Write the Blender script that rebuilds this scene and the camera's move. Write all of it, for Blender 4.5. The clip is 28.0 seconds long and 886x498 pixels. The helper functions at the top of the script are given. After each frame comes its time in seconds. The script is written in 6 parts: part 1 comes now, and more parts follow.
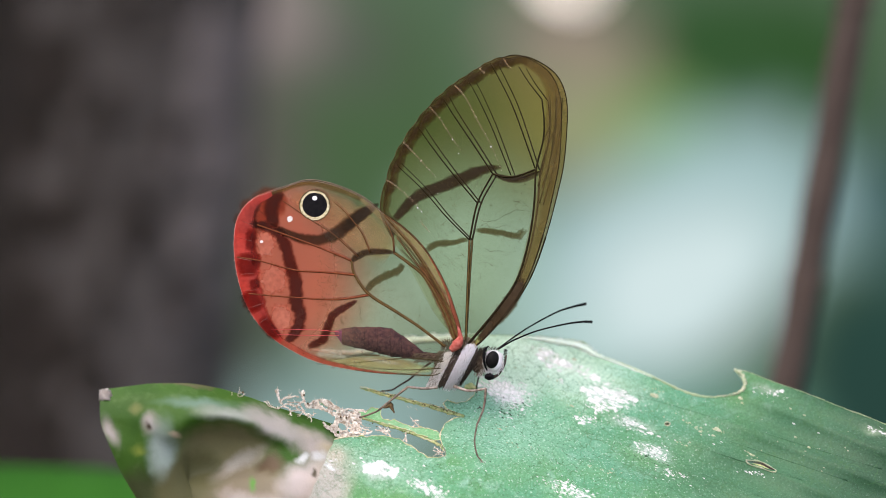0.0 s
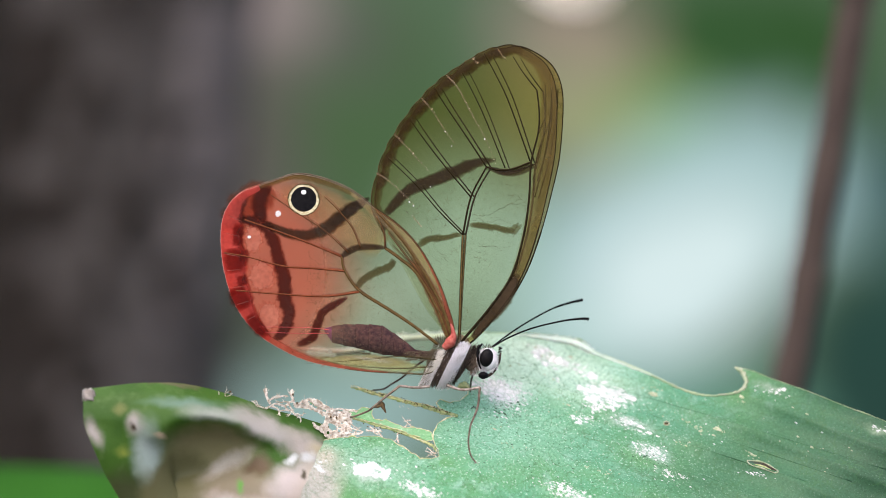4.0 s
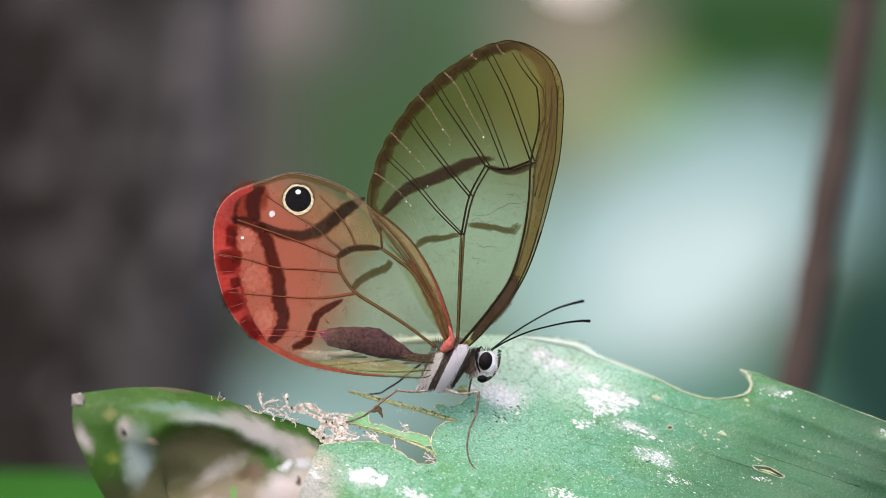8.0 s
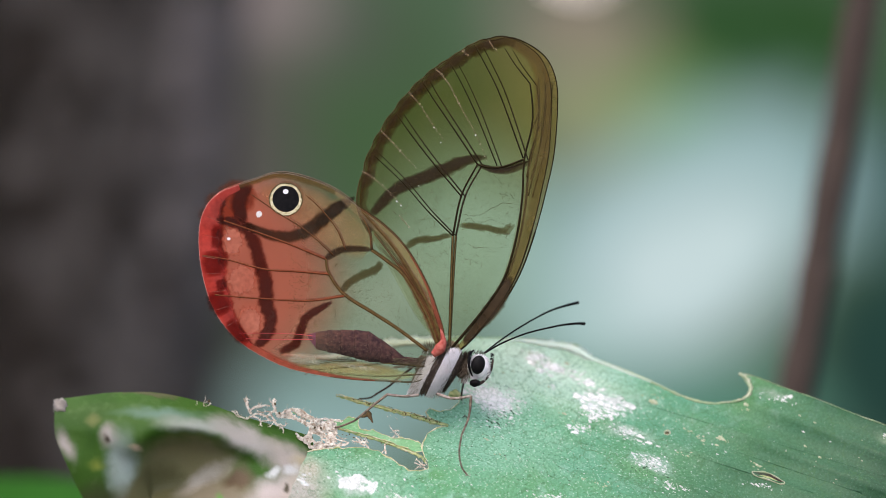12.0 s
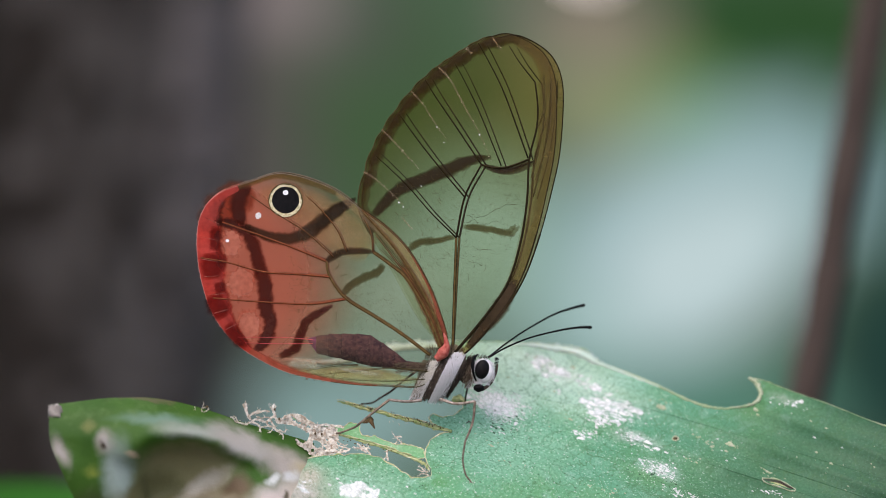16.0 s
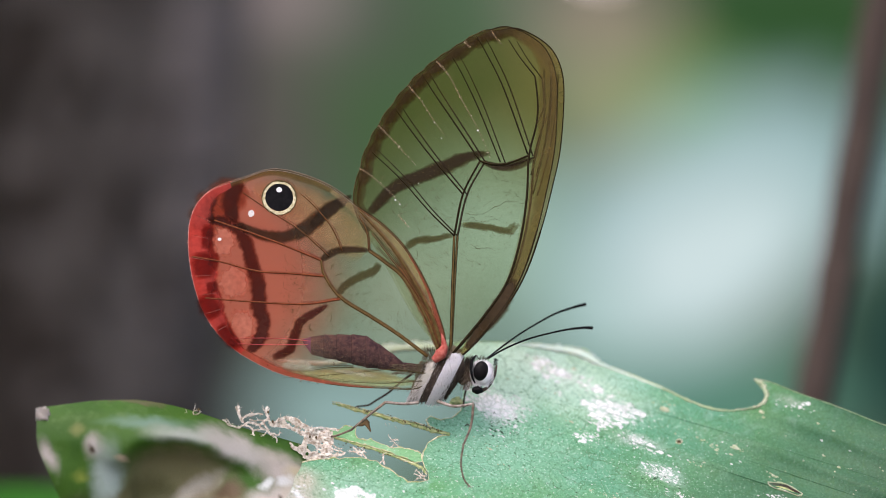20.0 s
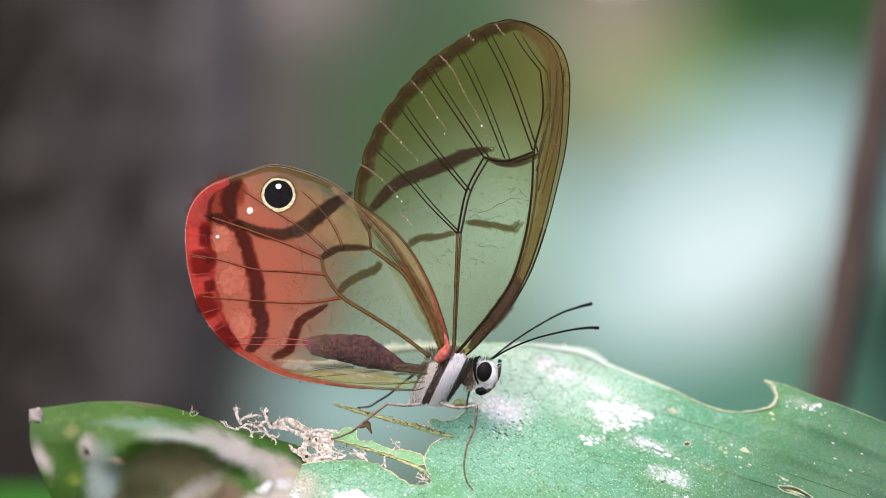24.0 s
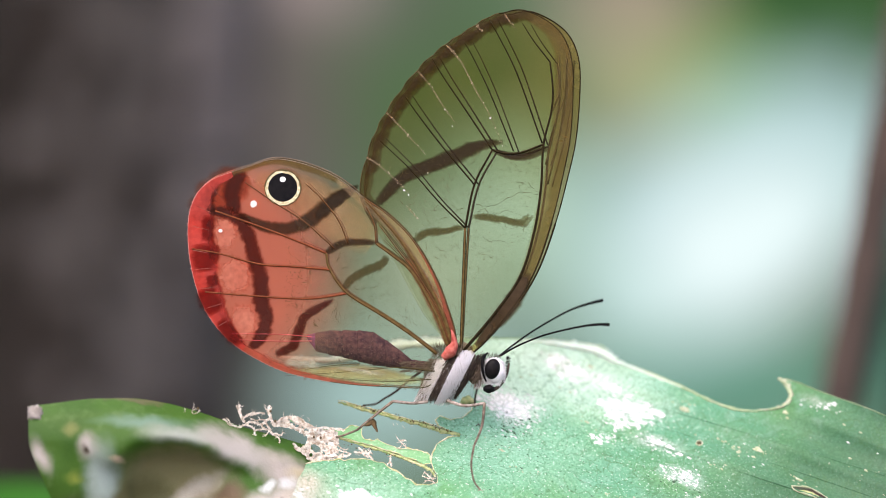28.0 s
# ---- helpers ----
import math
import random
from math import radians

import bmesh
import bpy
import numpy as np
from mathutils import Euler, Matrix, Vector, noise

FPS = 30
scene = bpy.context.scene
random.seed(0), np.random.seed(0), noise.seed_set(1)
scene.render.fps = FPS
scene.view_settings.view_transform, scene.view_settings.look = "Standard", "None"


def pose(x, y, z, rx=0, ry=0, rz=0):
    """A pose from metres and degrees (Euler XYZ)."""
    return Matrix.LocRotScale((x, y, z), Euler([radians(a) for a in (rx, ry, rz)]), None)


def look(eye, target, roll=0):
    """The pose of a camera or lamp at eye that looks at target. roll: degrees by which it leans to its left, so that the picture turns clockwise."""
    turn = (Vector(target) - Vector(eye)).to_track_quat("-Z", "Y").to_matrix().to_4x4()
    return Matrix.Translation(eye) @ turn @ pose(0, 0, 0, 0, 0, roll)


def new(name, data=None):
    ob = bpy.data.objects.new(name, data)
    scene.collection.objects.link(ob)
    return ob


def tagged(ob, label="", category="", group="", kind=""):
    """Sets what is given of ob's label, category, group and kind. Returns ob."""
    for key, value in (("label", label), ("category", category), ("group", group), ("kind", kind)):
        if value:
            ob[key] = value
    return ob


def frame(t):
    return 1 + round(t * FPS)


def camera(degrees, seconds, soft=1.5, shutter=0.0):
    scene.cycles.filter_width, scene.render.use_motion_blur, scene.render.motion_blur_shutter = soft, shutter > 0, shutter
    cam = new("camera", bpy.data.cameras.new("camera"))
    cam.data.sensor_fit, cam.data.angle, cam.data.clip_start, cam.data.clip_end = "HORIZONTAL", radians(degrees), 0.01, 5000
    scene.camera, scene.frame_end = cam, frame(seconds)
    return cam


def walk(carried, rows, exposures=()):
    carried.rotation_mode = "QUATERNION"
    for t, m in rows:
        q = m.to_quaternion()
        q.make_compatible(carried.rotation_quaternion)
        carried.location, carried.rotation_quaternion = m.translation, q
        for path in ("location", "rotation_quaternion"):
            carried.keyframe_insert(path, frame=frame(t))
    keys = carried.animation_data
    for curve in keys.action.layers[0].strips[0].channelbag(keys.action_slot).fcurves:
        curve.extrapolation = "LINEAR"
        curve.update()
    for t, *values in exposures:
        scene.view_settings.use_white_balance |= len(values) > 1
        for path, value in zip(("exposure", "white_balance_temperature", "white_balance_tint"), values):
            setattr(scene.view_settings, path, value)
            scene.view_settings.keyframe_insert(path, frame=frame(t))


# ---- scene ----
cam = camera(11.500, 28.0, soft=0.55)
ROWS = [
    (0, 0.00000, -0.43000, 1.00000, 0.0000, 0.0000, 0.000),
    (0.5, 0.00012, -0.42861, 1.00006, -0.0168, -0.0076, 0.058),
    (1, 0.00025, -0.42713, 1.00013, 0.0300, -0.0242, 0.010),
    (1.5, 0.00043, -0.42506, 1.00022, 0.0378, -0.0376, 0.032),
    (2, 0.00048, -0.42449, 1.00025, -0.0049, -0.0536, 0.088),
    (2.5, 0.00059, -0.42327, 1.00031, 0.0504, -0.0683, 0.061),
    (3, 0.00078, -0.42116, 1.00040, 0.0584, -0.0917, 0.087),
    (3.5, 0.00090, -0.41984, 1.00046, 0.0279, -0.1122, 0.116),
    (5.5, 0.00137, -0.41478, 1.00070, 0.1245, -0.1908, 0.015),
    (6, 0.00147, -0.41366, 1.00076, 0.1245, -0.1974, 0.067),
    (6.5, 0.00161, -0.41220, 1.00083, 0.1449, -0.1835, 0.126),
    (7, 0.00168, -0.41151, 1.00086, 0.1357, -0.1978, 0.156),
    (7.5, 0.00179, -0.41027, 1.00092, 0.1439, -0.1901, 0.183),
    (8, 0.00191, -0.40901, 1.00099, 0.1403, -0.1942, 0.214),
    (8.5, 0.00200, -0.40811, 1.00103, 0.1710, -0.2322, 0.115),
    (9, 0.00216, -0.40641, 1.00112, 0.2892, -0.2474, 0.030),
    (9.5, 0.00225, -0.40548, 1.00116, 0.2227, -0.2301, 0.204),
    (10, 0.00233, -0.40471, 1.00120, 0.2471, -0.2288, 0.138),
    (10.5, 0.00257, -0.40225, 1.00133, 0.2893, -0.2751, -0.098),
    (11, 0.00261, -0.40189, 1.00134, 0.1708, -0.2785, 0.269),
    (11.5, 0.00292, -0.39882, 1.00150, 0.2947, -0.2860, 0.058),
    (12, 0.00290, -0.39899, 1.00149, 0.1725, -0.2586, 0.290),
    (12.5, 0.00304, -0.39759, 1.00157, 0.2382, -0.2886, 0.257),
    (14.5, 0.00339, -0.39416, 1.00175, 0.2959, -0.3081, 0.245),
    (15, 0.00357, -0.39241, 1.00184, 0.2685, -0.2857, 0.379),
    (15.5, 0.00367, -0.39146, 1.00189, 0.4298, -0.3247, 0.192),
    (16, 0.00376, -0.39063, 1.00194, 0.3441, -0.3026, 0.322),
    (16.5, 0.00393, -0.38902, 1.00202, 0.3410, -0.3434, 0.282),
    (17, 0.00404, -0.38800, 1.00208, 0.3657, -0.3582, 0.290),
    (17.5, 0.00424, -0.38605, 1.00219, 0.3429, -0.3538, 0.380),
    (18, 0.00424, -0.38614, 1.00218, 0.3754, -0.3931, 0.387),
    (18.5, 0.00438, -0.38484, 1.00225, 0.4507, -0.3864, 0.294),
    (19, 0.00450, -0.38368, 1.00232, 0.4181, -0.3958, 0.344),
    (19.5, 0.00456, -0.38315, 1.00235, 0.4060, -0.4258, 0.358),
    (20, 0.00479, -0.38102, 1.00247, 0.4764, -0.4097, 0.352),
    (20.5, 0.00482, -0.38075, 1.00248, 0.3476, -0.3827, 0.582),
    (21, 0.00501, -0.37904, 1.00258, 0.4778, -0.4013, 0.507),
    (21.5, 0.00508, -0.37840, 1.00262, 0.4998, -0.3887, 0.495),
    (23.5, 0.00558, -0.37400, 1.00288, 0.4938, -0.4386, 0.618),
    (24, 0.00574, -0.37263, 1.00296, 0.6717, -0.5201, 0.295),
    (24.5, 0.00581, -0.37201, 1.00299, 0.6403, -0.5172, 0.400),
    (25, 0.00595, -0.37085, 1.00306, 0.7589, -0.5399, 0.258),
    (25.5, 0.00597, -0.37067, 1.00307, 0.6813, -0.5483, 0.409),
    (26, 0.00620, -0.36868, 1.00319, 0.6606, -0.5640, 0.401),
    (26.5, 0.00631, -0.36779, 1.00325, 0.8066, -0.6170, 0.236),
    (27, 0.00636, -0.36735, 1.00328, 0.7731, -0.5984, 0.363),
    (27.5, 0.00661, -0.36528, 1.00340, 0.8139, -0.6370, 0.300),
    (28, 0.00661, -0.36526, 1.00340, 0.9200, -0.6685, 0.175),
]
# the light through the trees changes: (seconds, stops, kelvin, tint)
LIGHT = ((0, 0.155, 6740, 11.9), (3, 0.245, 6740, 11.9), (6, 0.215, 6740, 11.9), (9, 0.135, 6690, 11.9), (11, 0.015, 6640, 10.9), (12, -0.025, 6640, 10.9),
         (15, -0.145, 6590, 10.9), (17, -0.145, 6590, 10.9), (20, 0.070, 6700, 12.8), (24, 0.340, 6770, 14.0), (26, 0.480, 6850, 15.0), (28, 0.500, 6890, 15.0))
walk(cam, [(t, pose(x, y, z, 90 + pitch, roll, yaw)) for t, x, y, z, yaw, pitch, roll in ROWS], LIGHT)
# macro lens that keeps the butterfly in focus, aperture 13 mm wide
FLY = new("butterfly")
cam.data.dof.use_dof = True
cam.data.dof.focus_object = FLY
cam.data.dof.aperture_fstop = cam.data.lens / 13

# ---- light: open forest shade under a bright overcast sky ----
world = bpy.data.worlds.new("World")
scene.world = world
world.use_nodes = True
wn = world.node_tree.nodes
sky = wn.new("ShaderNodeTexSky")
sky.sky_type = "NISHITA"
sky.sun_disc = False
sky.sun_elevation = radians(58)
sky.sun_rotation = radians(200)
sky.air_density, sky.dust_density = 1.0, 3.0
wn["Background"].inputs["Strength"].default_value = 0.33
world.node_tree.links.new(sky.outputs["Color"], wn["Background"].inputs["Color"])
sun = new("sun", bpy.data.lights.new("sun", "SUN"))
sun.data.energy, sun.data.angle, sun.data.color = 1.5, radians(80), (1.0, 0.95, 0.88)
sun.matrix_world = look((-0.5, -0.9, 3.0), (0.0, 0.0, 1.0))

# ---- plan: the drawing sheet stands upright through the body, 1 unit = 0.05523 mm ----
U, D0, H = 0.00005523, 0.43, 1.0
MM = 0.001


def w(x, y, d=0.0):
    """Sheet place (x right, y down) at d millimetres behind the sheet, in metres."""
    k = 1 + d * MM / D0
    return Vector(((x - 784) * U * k, d * MM, H - (y - 441) * U * k))


def lin(r, g, b):
    """Linear colour of an eight-bit one."""
    return tuple(((c / 255 + 0.055) / 1.055) ** 2.4 if c > 10 else c / 255 / 12.92 for c in (r, g, b)) + (1.0,)


def spline(pts, n=8, closed=False):
    """Catmull-Rom through points of any size."""
    pts = [np.array(p, float) for p in pts]
    m = len(pts)
    res = []
    for i in range(m if closed else m - 1):
        if closed:
            a, b, c, d = (pts[(i + k) % m] for k in (-1, 0, 1, 2))
        else:
            b, c = pts[i], pts[i + 1]
            a = pts[i - 1] if i else 2 * b - c
            d = pts[i + 2] if i + 2 < m else 2 * c - b
        for j in range(n):
            t = j / n
            res.append(0.5 * (2 * b + (c - a) * t + (2 * a - 5 * b + 4 * c - d) * t * t + (3 * b - a - 3 * c + d) * t ** 3))
    if not closed:
        res.append(pts[-1])
    return res


# ---- mesh helpers ----
def part(name, bm, material, parent=None, label="", smooth=True, density=None):
    me = bpy.data.meshes.new(name)
    if isinstance(bm, tuple):
        me.from_pydata(bm[0], [], bm[1])
    else:
        bm.to_mesh(me)
        bm.free()
    me.materials.append(material)
    if density:
        me.attributes.new("scale_cover", "FLOAT", "POINT").data.foreach_set("value", density)
    if smooth:
        me.polygons.foreach_set("use_smooth", [True] * len(me.polygons))
    ob = new(name, me)
    if parent:
        ob.parent = parent
    if label:
        ob["label"] = label
    return ob


def tube_data(path, radii, sides=6, base=0):
    """Vertices and faces of a tapered tube along 3D points (metres)."""
    path = [Vector(p) for p in path]
    n = len(path)
    vs, fs = [], []
    up = Vector((0.03, 1, 0.05)).normalized()
    for i, p in enumerate(path):
        t = (path[min(i + 1, n - 1)] - path[max(i - 1, 0)]).normalized()
        a = t.cross(up)
        a = a.normalized() if a.length > 1e-6 else t.orthogonal().normalized()
        b = t.cross(a)
        r = radii[i] if hasattr(radii, "__len__") else radii
        for k in range(sides):
            c = 2 * math.pi * k / sides
            vs.append(p + a * (r * math.cos(c)) + b * (r * math.sin(c)))
    for i in range(n - 1):
        for k in range(sides):
            q = (k + 1) % sides
            fs.append((base + i * sides + k, base + i * sides + q, base + (i + 1) * sides + q, base + (i + 1) * sides + k))
    fs.append(tuple(base + k for k in range(sides - 1, -1, -1)))
    fs.append(tuple(base + (n - 1) * sides + k for k in range(sides)))
    return vs, fs


def tubes(list_of):
    """One mesh of many tubes: (path, radii, sides)."""
    vs, fs = [], []
    for path, radii, sides in list_of:
        v, f = tube_data(path, radii, sides, len(vs))
        vs += v
        fs += f
    return vs, fs


def local(data, origin):
    return [v - origin for v in data[0]], data[1]


def flat_fill(pts):
    """One filled face from an outline of 3D points, triangulated."""
    bm = bmesh.new()
    f = bm.faces.new([bm.verts.new(p) for p in pts])
    bmesh.ops.triangulate(bm, faces=[f])
    return bm


def ball(center, rx, ry, rz, turn=None, seg=20, rings=14, bumpy=0.0, seed=0):
    bm = bmesh.new()
    bmesh.ops.create_uvsphere(bm, u_segments=seg, v_segments=rings, radius=1)
    for v in bm.verts:
        if bumpy:
            v.co *= 1 + bumpy * noise.noise(v.co * 3 + Vector((seed, 0, 0)))
        p = Vector((v.co.x * rx, v.co.y * ry, v.co.z * rz))
        if turn:
            p = turn @ p
        v.co = p + center
    return bm


# ---- materials ----
def nodes_of(name):
    m = bpy.data.materials.new(name)
    m.use_nodes = True
    t = m.node_tree
    return m, t, t.nodes, t.nodes["Principled BSDF"]


def mixed(t, a, b, fac):
    n = t.nodes.new("ShaderNodeMix")
    n.data_type = "RGBA"
    for sock, val in ((n.inputs[0], fac), (n.inputs[6], a), (n.inputs[7], b)):
        if isinstance(val, bpy.types.NodeSocket):
            t.links.new(val, sock)
        else:
            sock.default_value = val
    return n.outputs[2]


def ramp_noise(t, scale, lo, hi, detail=4, coord="Object"):
    tc = t.nodes.new("ShaderNodeTexCoord")
    n = t.nodes.new("ShaderNodeTexNoise")
    n.inputs["Scale"].default_value, n.inputs["Detail"].default_value = scale, detail
    t.links.new(tc.outputs[coord], n.inputs["Vector"])
    r = t.nodes.new("ShaderNodeMapRange")
    r.inputs[1].default_value, r.inputs[2].default_value = lo, hi
    t.links.new(n.outputs["Fac"], r.inputs[0])
    return r.outputs[0]


def bump(t, bsdf, height, strength, distance):
    b = t.nodes.new("ShaderNodeBump")
    b.inputs["Strength"].default_value, b.inputs["Distance"].default_value = strength, distance
    t.links.new(height, b.inputs["Height"])
    t.links.new(b.outputs[0], bsdf.inputs["Normal"])


def solid(name, ca, cb, rough=0.6, scale=3000, spec=0.3, bumps=0.3, fine=0.00005):
    """Two-tone grained surface, fine relief."""
    m, t, n, b = nodes_of(name)
    big = ramp_noise(t, scale, 0.35, 0.65)
    small = ramp_noise(t, scale * 5, 0.3, 0.7)
    c = mixed(t, ca, cb, big)
    mean = tuple((x + y) * 0.4 for x, y in zip(ca[:3], cb[:3])) + (1,)
    f = n.new("ShaderNodeMath")
    f.operation = "MULTIPLY"
    f.inputs[1].default_value = 0.35
    t.links.new(small, f.inputs[0])
    t.links.new(mixed(t, c, mean, f.outputs[0]), b.inputs["Base Color"])
    b.inputs["Roughness"].default_value = rough
    b.inputs["Specular IOR Level"].default_value = spec
    if bumps:
        bump(t, b, small, bumps, fine)
    return m


def filmy(name, through_col, body, cover, rough=0.45, grain=2500, gradient=None, scales=False):
    """Thin insect membrane: part clear and tinted, part scaly pigment that light passes into.
    gradient: (centre, near, far, colour, clear tint, cover) of a second pigment round a place on the wing.
    scales: the pigment thins out to the rim of its patch, by the mesh's density of scales."""
    m, t, n, b = nodes_of(name)
    tr = n.new("ShaderNodeBsdfTransparent")
    tl = n.new("ShaderNodeBsdfTranslucent")
    half = n.new("ShaderNodeMixShader")
    mix = n.new("ShaderNodeMixShader")
    g = ramp_noise(t, grain, 0.3, 0.7, 5)
    big = ramp_noise(t, grain * 0.15, 0.3, 0.7, 2)
    col, tint, fac = mixed(t, body, tuple(c * 0.7 for c in body[:3]) + (1,), g), through_col, None
    f = n.new("ShaderNodeMapRange")
    f.inputs[3].default_value, f.inputs[4].default_value = cover * 0.75, min(1, cover * 1.25)
    t.links.new(big, f.inputs[0])
    fac = f.outputs[0]
    if gradient:
        centre, near, far, col2, tint2, cover2 = gradient
        tc = n.new("ShaderNodeTexCoord")
        ds = n.new("ShaderNodeVectorMath")
        ds.operation = "DISTANCE"
        ds.inputs[1].default_value = centre
        t.links.new(tc.outputs["Object"], ds.inputs[0])
        r = n.new("ShaderNodeMapRange")
        r.interpolation_type = "SMOOTHSTEP"
        r.inputs[1].default_value, r.inputs[2].default_value = near, far
        r.inputs[3].default_value, r.inputs[4].default_value = 1, 0
        t.links.new(ds.outputs["Value"], r.inputs[0])
        col = mixed(t, col, col2, r.outputs[0])
        tint = mixed(t, tint, tint2, r.outputs[0])
        q = n.new("ShaderNodeMix")
        t.links.new(r.outputs[0], q.inputs[0])
        t.links.new(fac, q.inputs[2])
        q.inputs[3].default_value = cover2
        fac = q.outputs[0]
    if not scales:
        dim = n.new("ShaderNodeMix")
        dim.data_type, dim.blend_type = "RGBA", "MULTIPLY"
        t.links.new(ramp_noise(t, 9500, 0.42, 0.72, 3), dim.inputs[0])
        if isinstance(tint, tuple):
            dim.inputs[6].default_value = tint
        else:
            t.links.new(tint, dim.inputs[6])
        dim.inputs[7].default_value = (0.90, 0.91, 0.88, 1)
        tint = dim.outputs[2]
    if scales:
        at = n.new("ShaderNodeAttribute")
        at.attribute_name = "scale_cover"
        dust = ramp_noise(t, 16000, 0.25, 0.75, 3)
        ad = n.new("ShaderNodeMath")
        ad.operation = "MULTIPLY_ADD"
        ad.inputs[1].default_value = 0.34
        t.links.new(dust, ad.inputs[0])
        t.links.new(at.outputs["Fac"], ad.inputs[2])
        sm = n.new("ShaderNodeMapRange")
        sm.interpolation_type = "SMOOTHSTEP"
        sm.inputs[1].default_value, sm.inputs[2].default_value = 0.16, 1.0
        t.links.new(ad.outputs[0], sm.inputs[0])
        mu = n.new("ShaderNodeMath")
        mu.operation = "MULTIPLY"
        t.links.new(fac, mu.inputs[0])
        t.links.new(sm.outputs[0], mu.inputs[1])
        fac = mu.outputs[0]
        tint = mixed(t, (1, 1, 1, 1), tint, sm.outputs[0])
    if isinstance(tint, tuple):
        tr.inputs[0].default_value = tint
    else:
        t.links.new(tint, tr.inputs[0])
    t.links.new(col, b.inputs["Base Color"])
    t.links.new(col, tl.inputs[0])
    b.inputs["Roughness"].default_value = rough
    b.inputs["Specular IOR Level"].default_value = 0.25
    bump(t, b, g, 0.25, 0.00003)
    half.inputs[0].default_value = 0.45
    t.links.new(b.outputs[0], half.inputs[1])
    t.links.new(tl.outputs[0], half.inputs[2])
    t.links.new(fac, mix.inputs[0])
    t.links.new(tr.outputs[0], mix.inputs[1])
    t.links.new(half.outputs[0], mix.inputs[2])
    t.links.new(mix.outputs[0], n["Material Output"].inputs[0])
    return m


ROOT = w(800, 640, -1.0)                                # side of the thorax, in the plane of the near wings


def at_root(x, y, d=0.0):
    return w(x, y, d) - ROOT


M_FW = filmy("forewing film", (0.85, 0.80, 0.55, 1), (0.44, 0.36, 0.16, 1), 0.07,
             gradient=(tuple(at_root(850, 490)), 0.005, 0.017, (0.58, 0.57, 0.44, 1), (0.92, 0.92, 0.83, 1), 0.045))
M_HW = filmy("hindwing film", (0.95, 0.94, 0.88, 1), (0.66, 0.64, 0.48, 1), 0.022,
             gradient=(tuple(at_root(440, 490)), 0.0066, 0.0142, (0.84, 0.28, 0.18, 1), (0.95, 0.52, 0.37, 1), 0.39))
M_BORDER = filmy("brown wing border", (0.74, 0.61, 0.34, 1), (0.21, 0.145, 0.052, 1), 0.48, scales=True)
M_RIMGREY = filmy("grey costal rim", (0.8, 0.72, 0.54, 1), (0.40, 0.31, 0.19, 1), 0.42, scales=True)
M_EDGE = filmy("dark brown wing edge", (0.66, 0.54, 0.34, 1), (0.105, 0.066, 0.026, 1), 0.38, scales=True)
M_BAND = filmy("smoky wing band", (0.48, 0.39, 0.25, 1), (0.052, 0.030, 0.014, 1), 0.64, scales=True)
M_REDBAND = filmy("dark red wing band", (0.46, 0.19, 0.12, 1), (0.085, 0.020, 0.011, 1), 0.54, scales=True)
M_CRIMSON = filmy("crimson wing margin", (0.90, 0.28, 0.20, 1), (0.78, 0.11, 0.085, 1), 0.55, scales=True)
M_CRIMSON_LINE = solid("crimson vein", (0.45, 0.04, 0.05, 1), (0.5, 0.08, 0.08, 1), 0.6)
M_MAROON = filmy("maroon margin block", (0.66, 0.26, 0.20, 1), (0.16, 0.03, 0.024, 1), 0.30, scales=True)
M_SMOKE = filmy("olive smoky band", (0.66, 0.60, 0.46, 1), (0.10, 0.075, 0.035, 1), 0.34, scales=True)
M_AMBER = filmy("amber wing stain", (0.97, 0.86, 0.67, 1), (0.72, 0.49, 0.30, 1), 0.24, scales=True)
M_RUST = filmy("rust red wing stain", (0.72, 0.38, 0.26, 1), (0.30, 0.085, 0.045, 1), 0.44, scales=True)
M_PINK = filmy("pale pink wing window", (0.92, 0.58, 0.46, 1), (0.84, 0.38, 0.26, 1), 0.44, scales=True)
M_SEAM = filmy("pale seam of the margin", (0.92, 0.6, 0.52, 1), (0.72, 0.30, 0.24, 1), 0.38, scales=True)
M_ORANGE = filmy("salmon wing edge", (0.85, 0.42, 0.30, 1), (0.60, 0.15, 0.09, 1), 0.5, scales=True)
M_FOLD = filmy("pale yellow wing fold", (0.95, 0.95, 0.75, 1), (0.72, 0.72, 0.40, 1), 0.32, scales=True)
M_PALE = filmy("pale wing crease", (0.97, 0.88, 0.74, 1), (0.80, 0.60, 0.42, 1), 0.21, scales=True)
M_GLINT = filmy("painted white glint", (0.97, 0.97, 0.92, 1), (0.80, 0.78, 0.60, 1), 0.32, scales=True)
M_ROOT = filmy("rust brown wing root", (0.62, 0.38, 0.22, 1), (0.36, 0.15, 0.055, 1), 0.62, scales=True)
M_BASE = filmy("mottled brown wing base", (0.42, 0.31, 0.19, 1), (0.095, 0.058, 0.028, 1), 0.72, scales=True)
M_VEIN = solid("dark vein", (0.012, 0.008, 0.004, 1), (0.026, 0.018, 0.007, 1), 0.8, spec=0.05)
M_TRUNK = solid("olive brown vein", (0.045, 0.033, 0.011, 1), (0.08, 0.06, 0.02, 1), 0.7, spec=0.1)
M_REDVEIN = solid("red brown vein core", (0.16, 0.034, 0.014, 1), (0.24, 0.06, 0.024, 1), 0.7, spec=0.1)
M_CORAL = filmy("coral leading vein", (0.78, 0.40, 0.28, 1), (0.46, 0.125, 0.07, 1), 0.66, scales=True)
M_GOLD = solid("golden brown vein core", (0.070, 0.044, 0.013, 1), (0.125, 0.080, 0.026, 1), 0.7, spec=0.1)
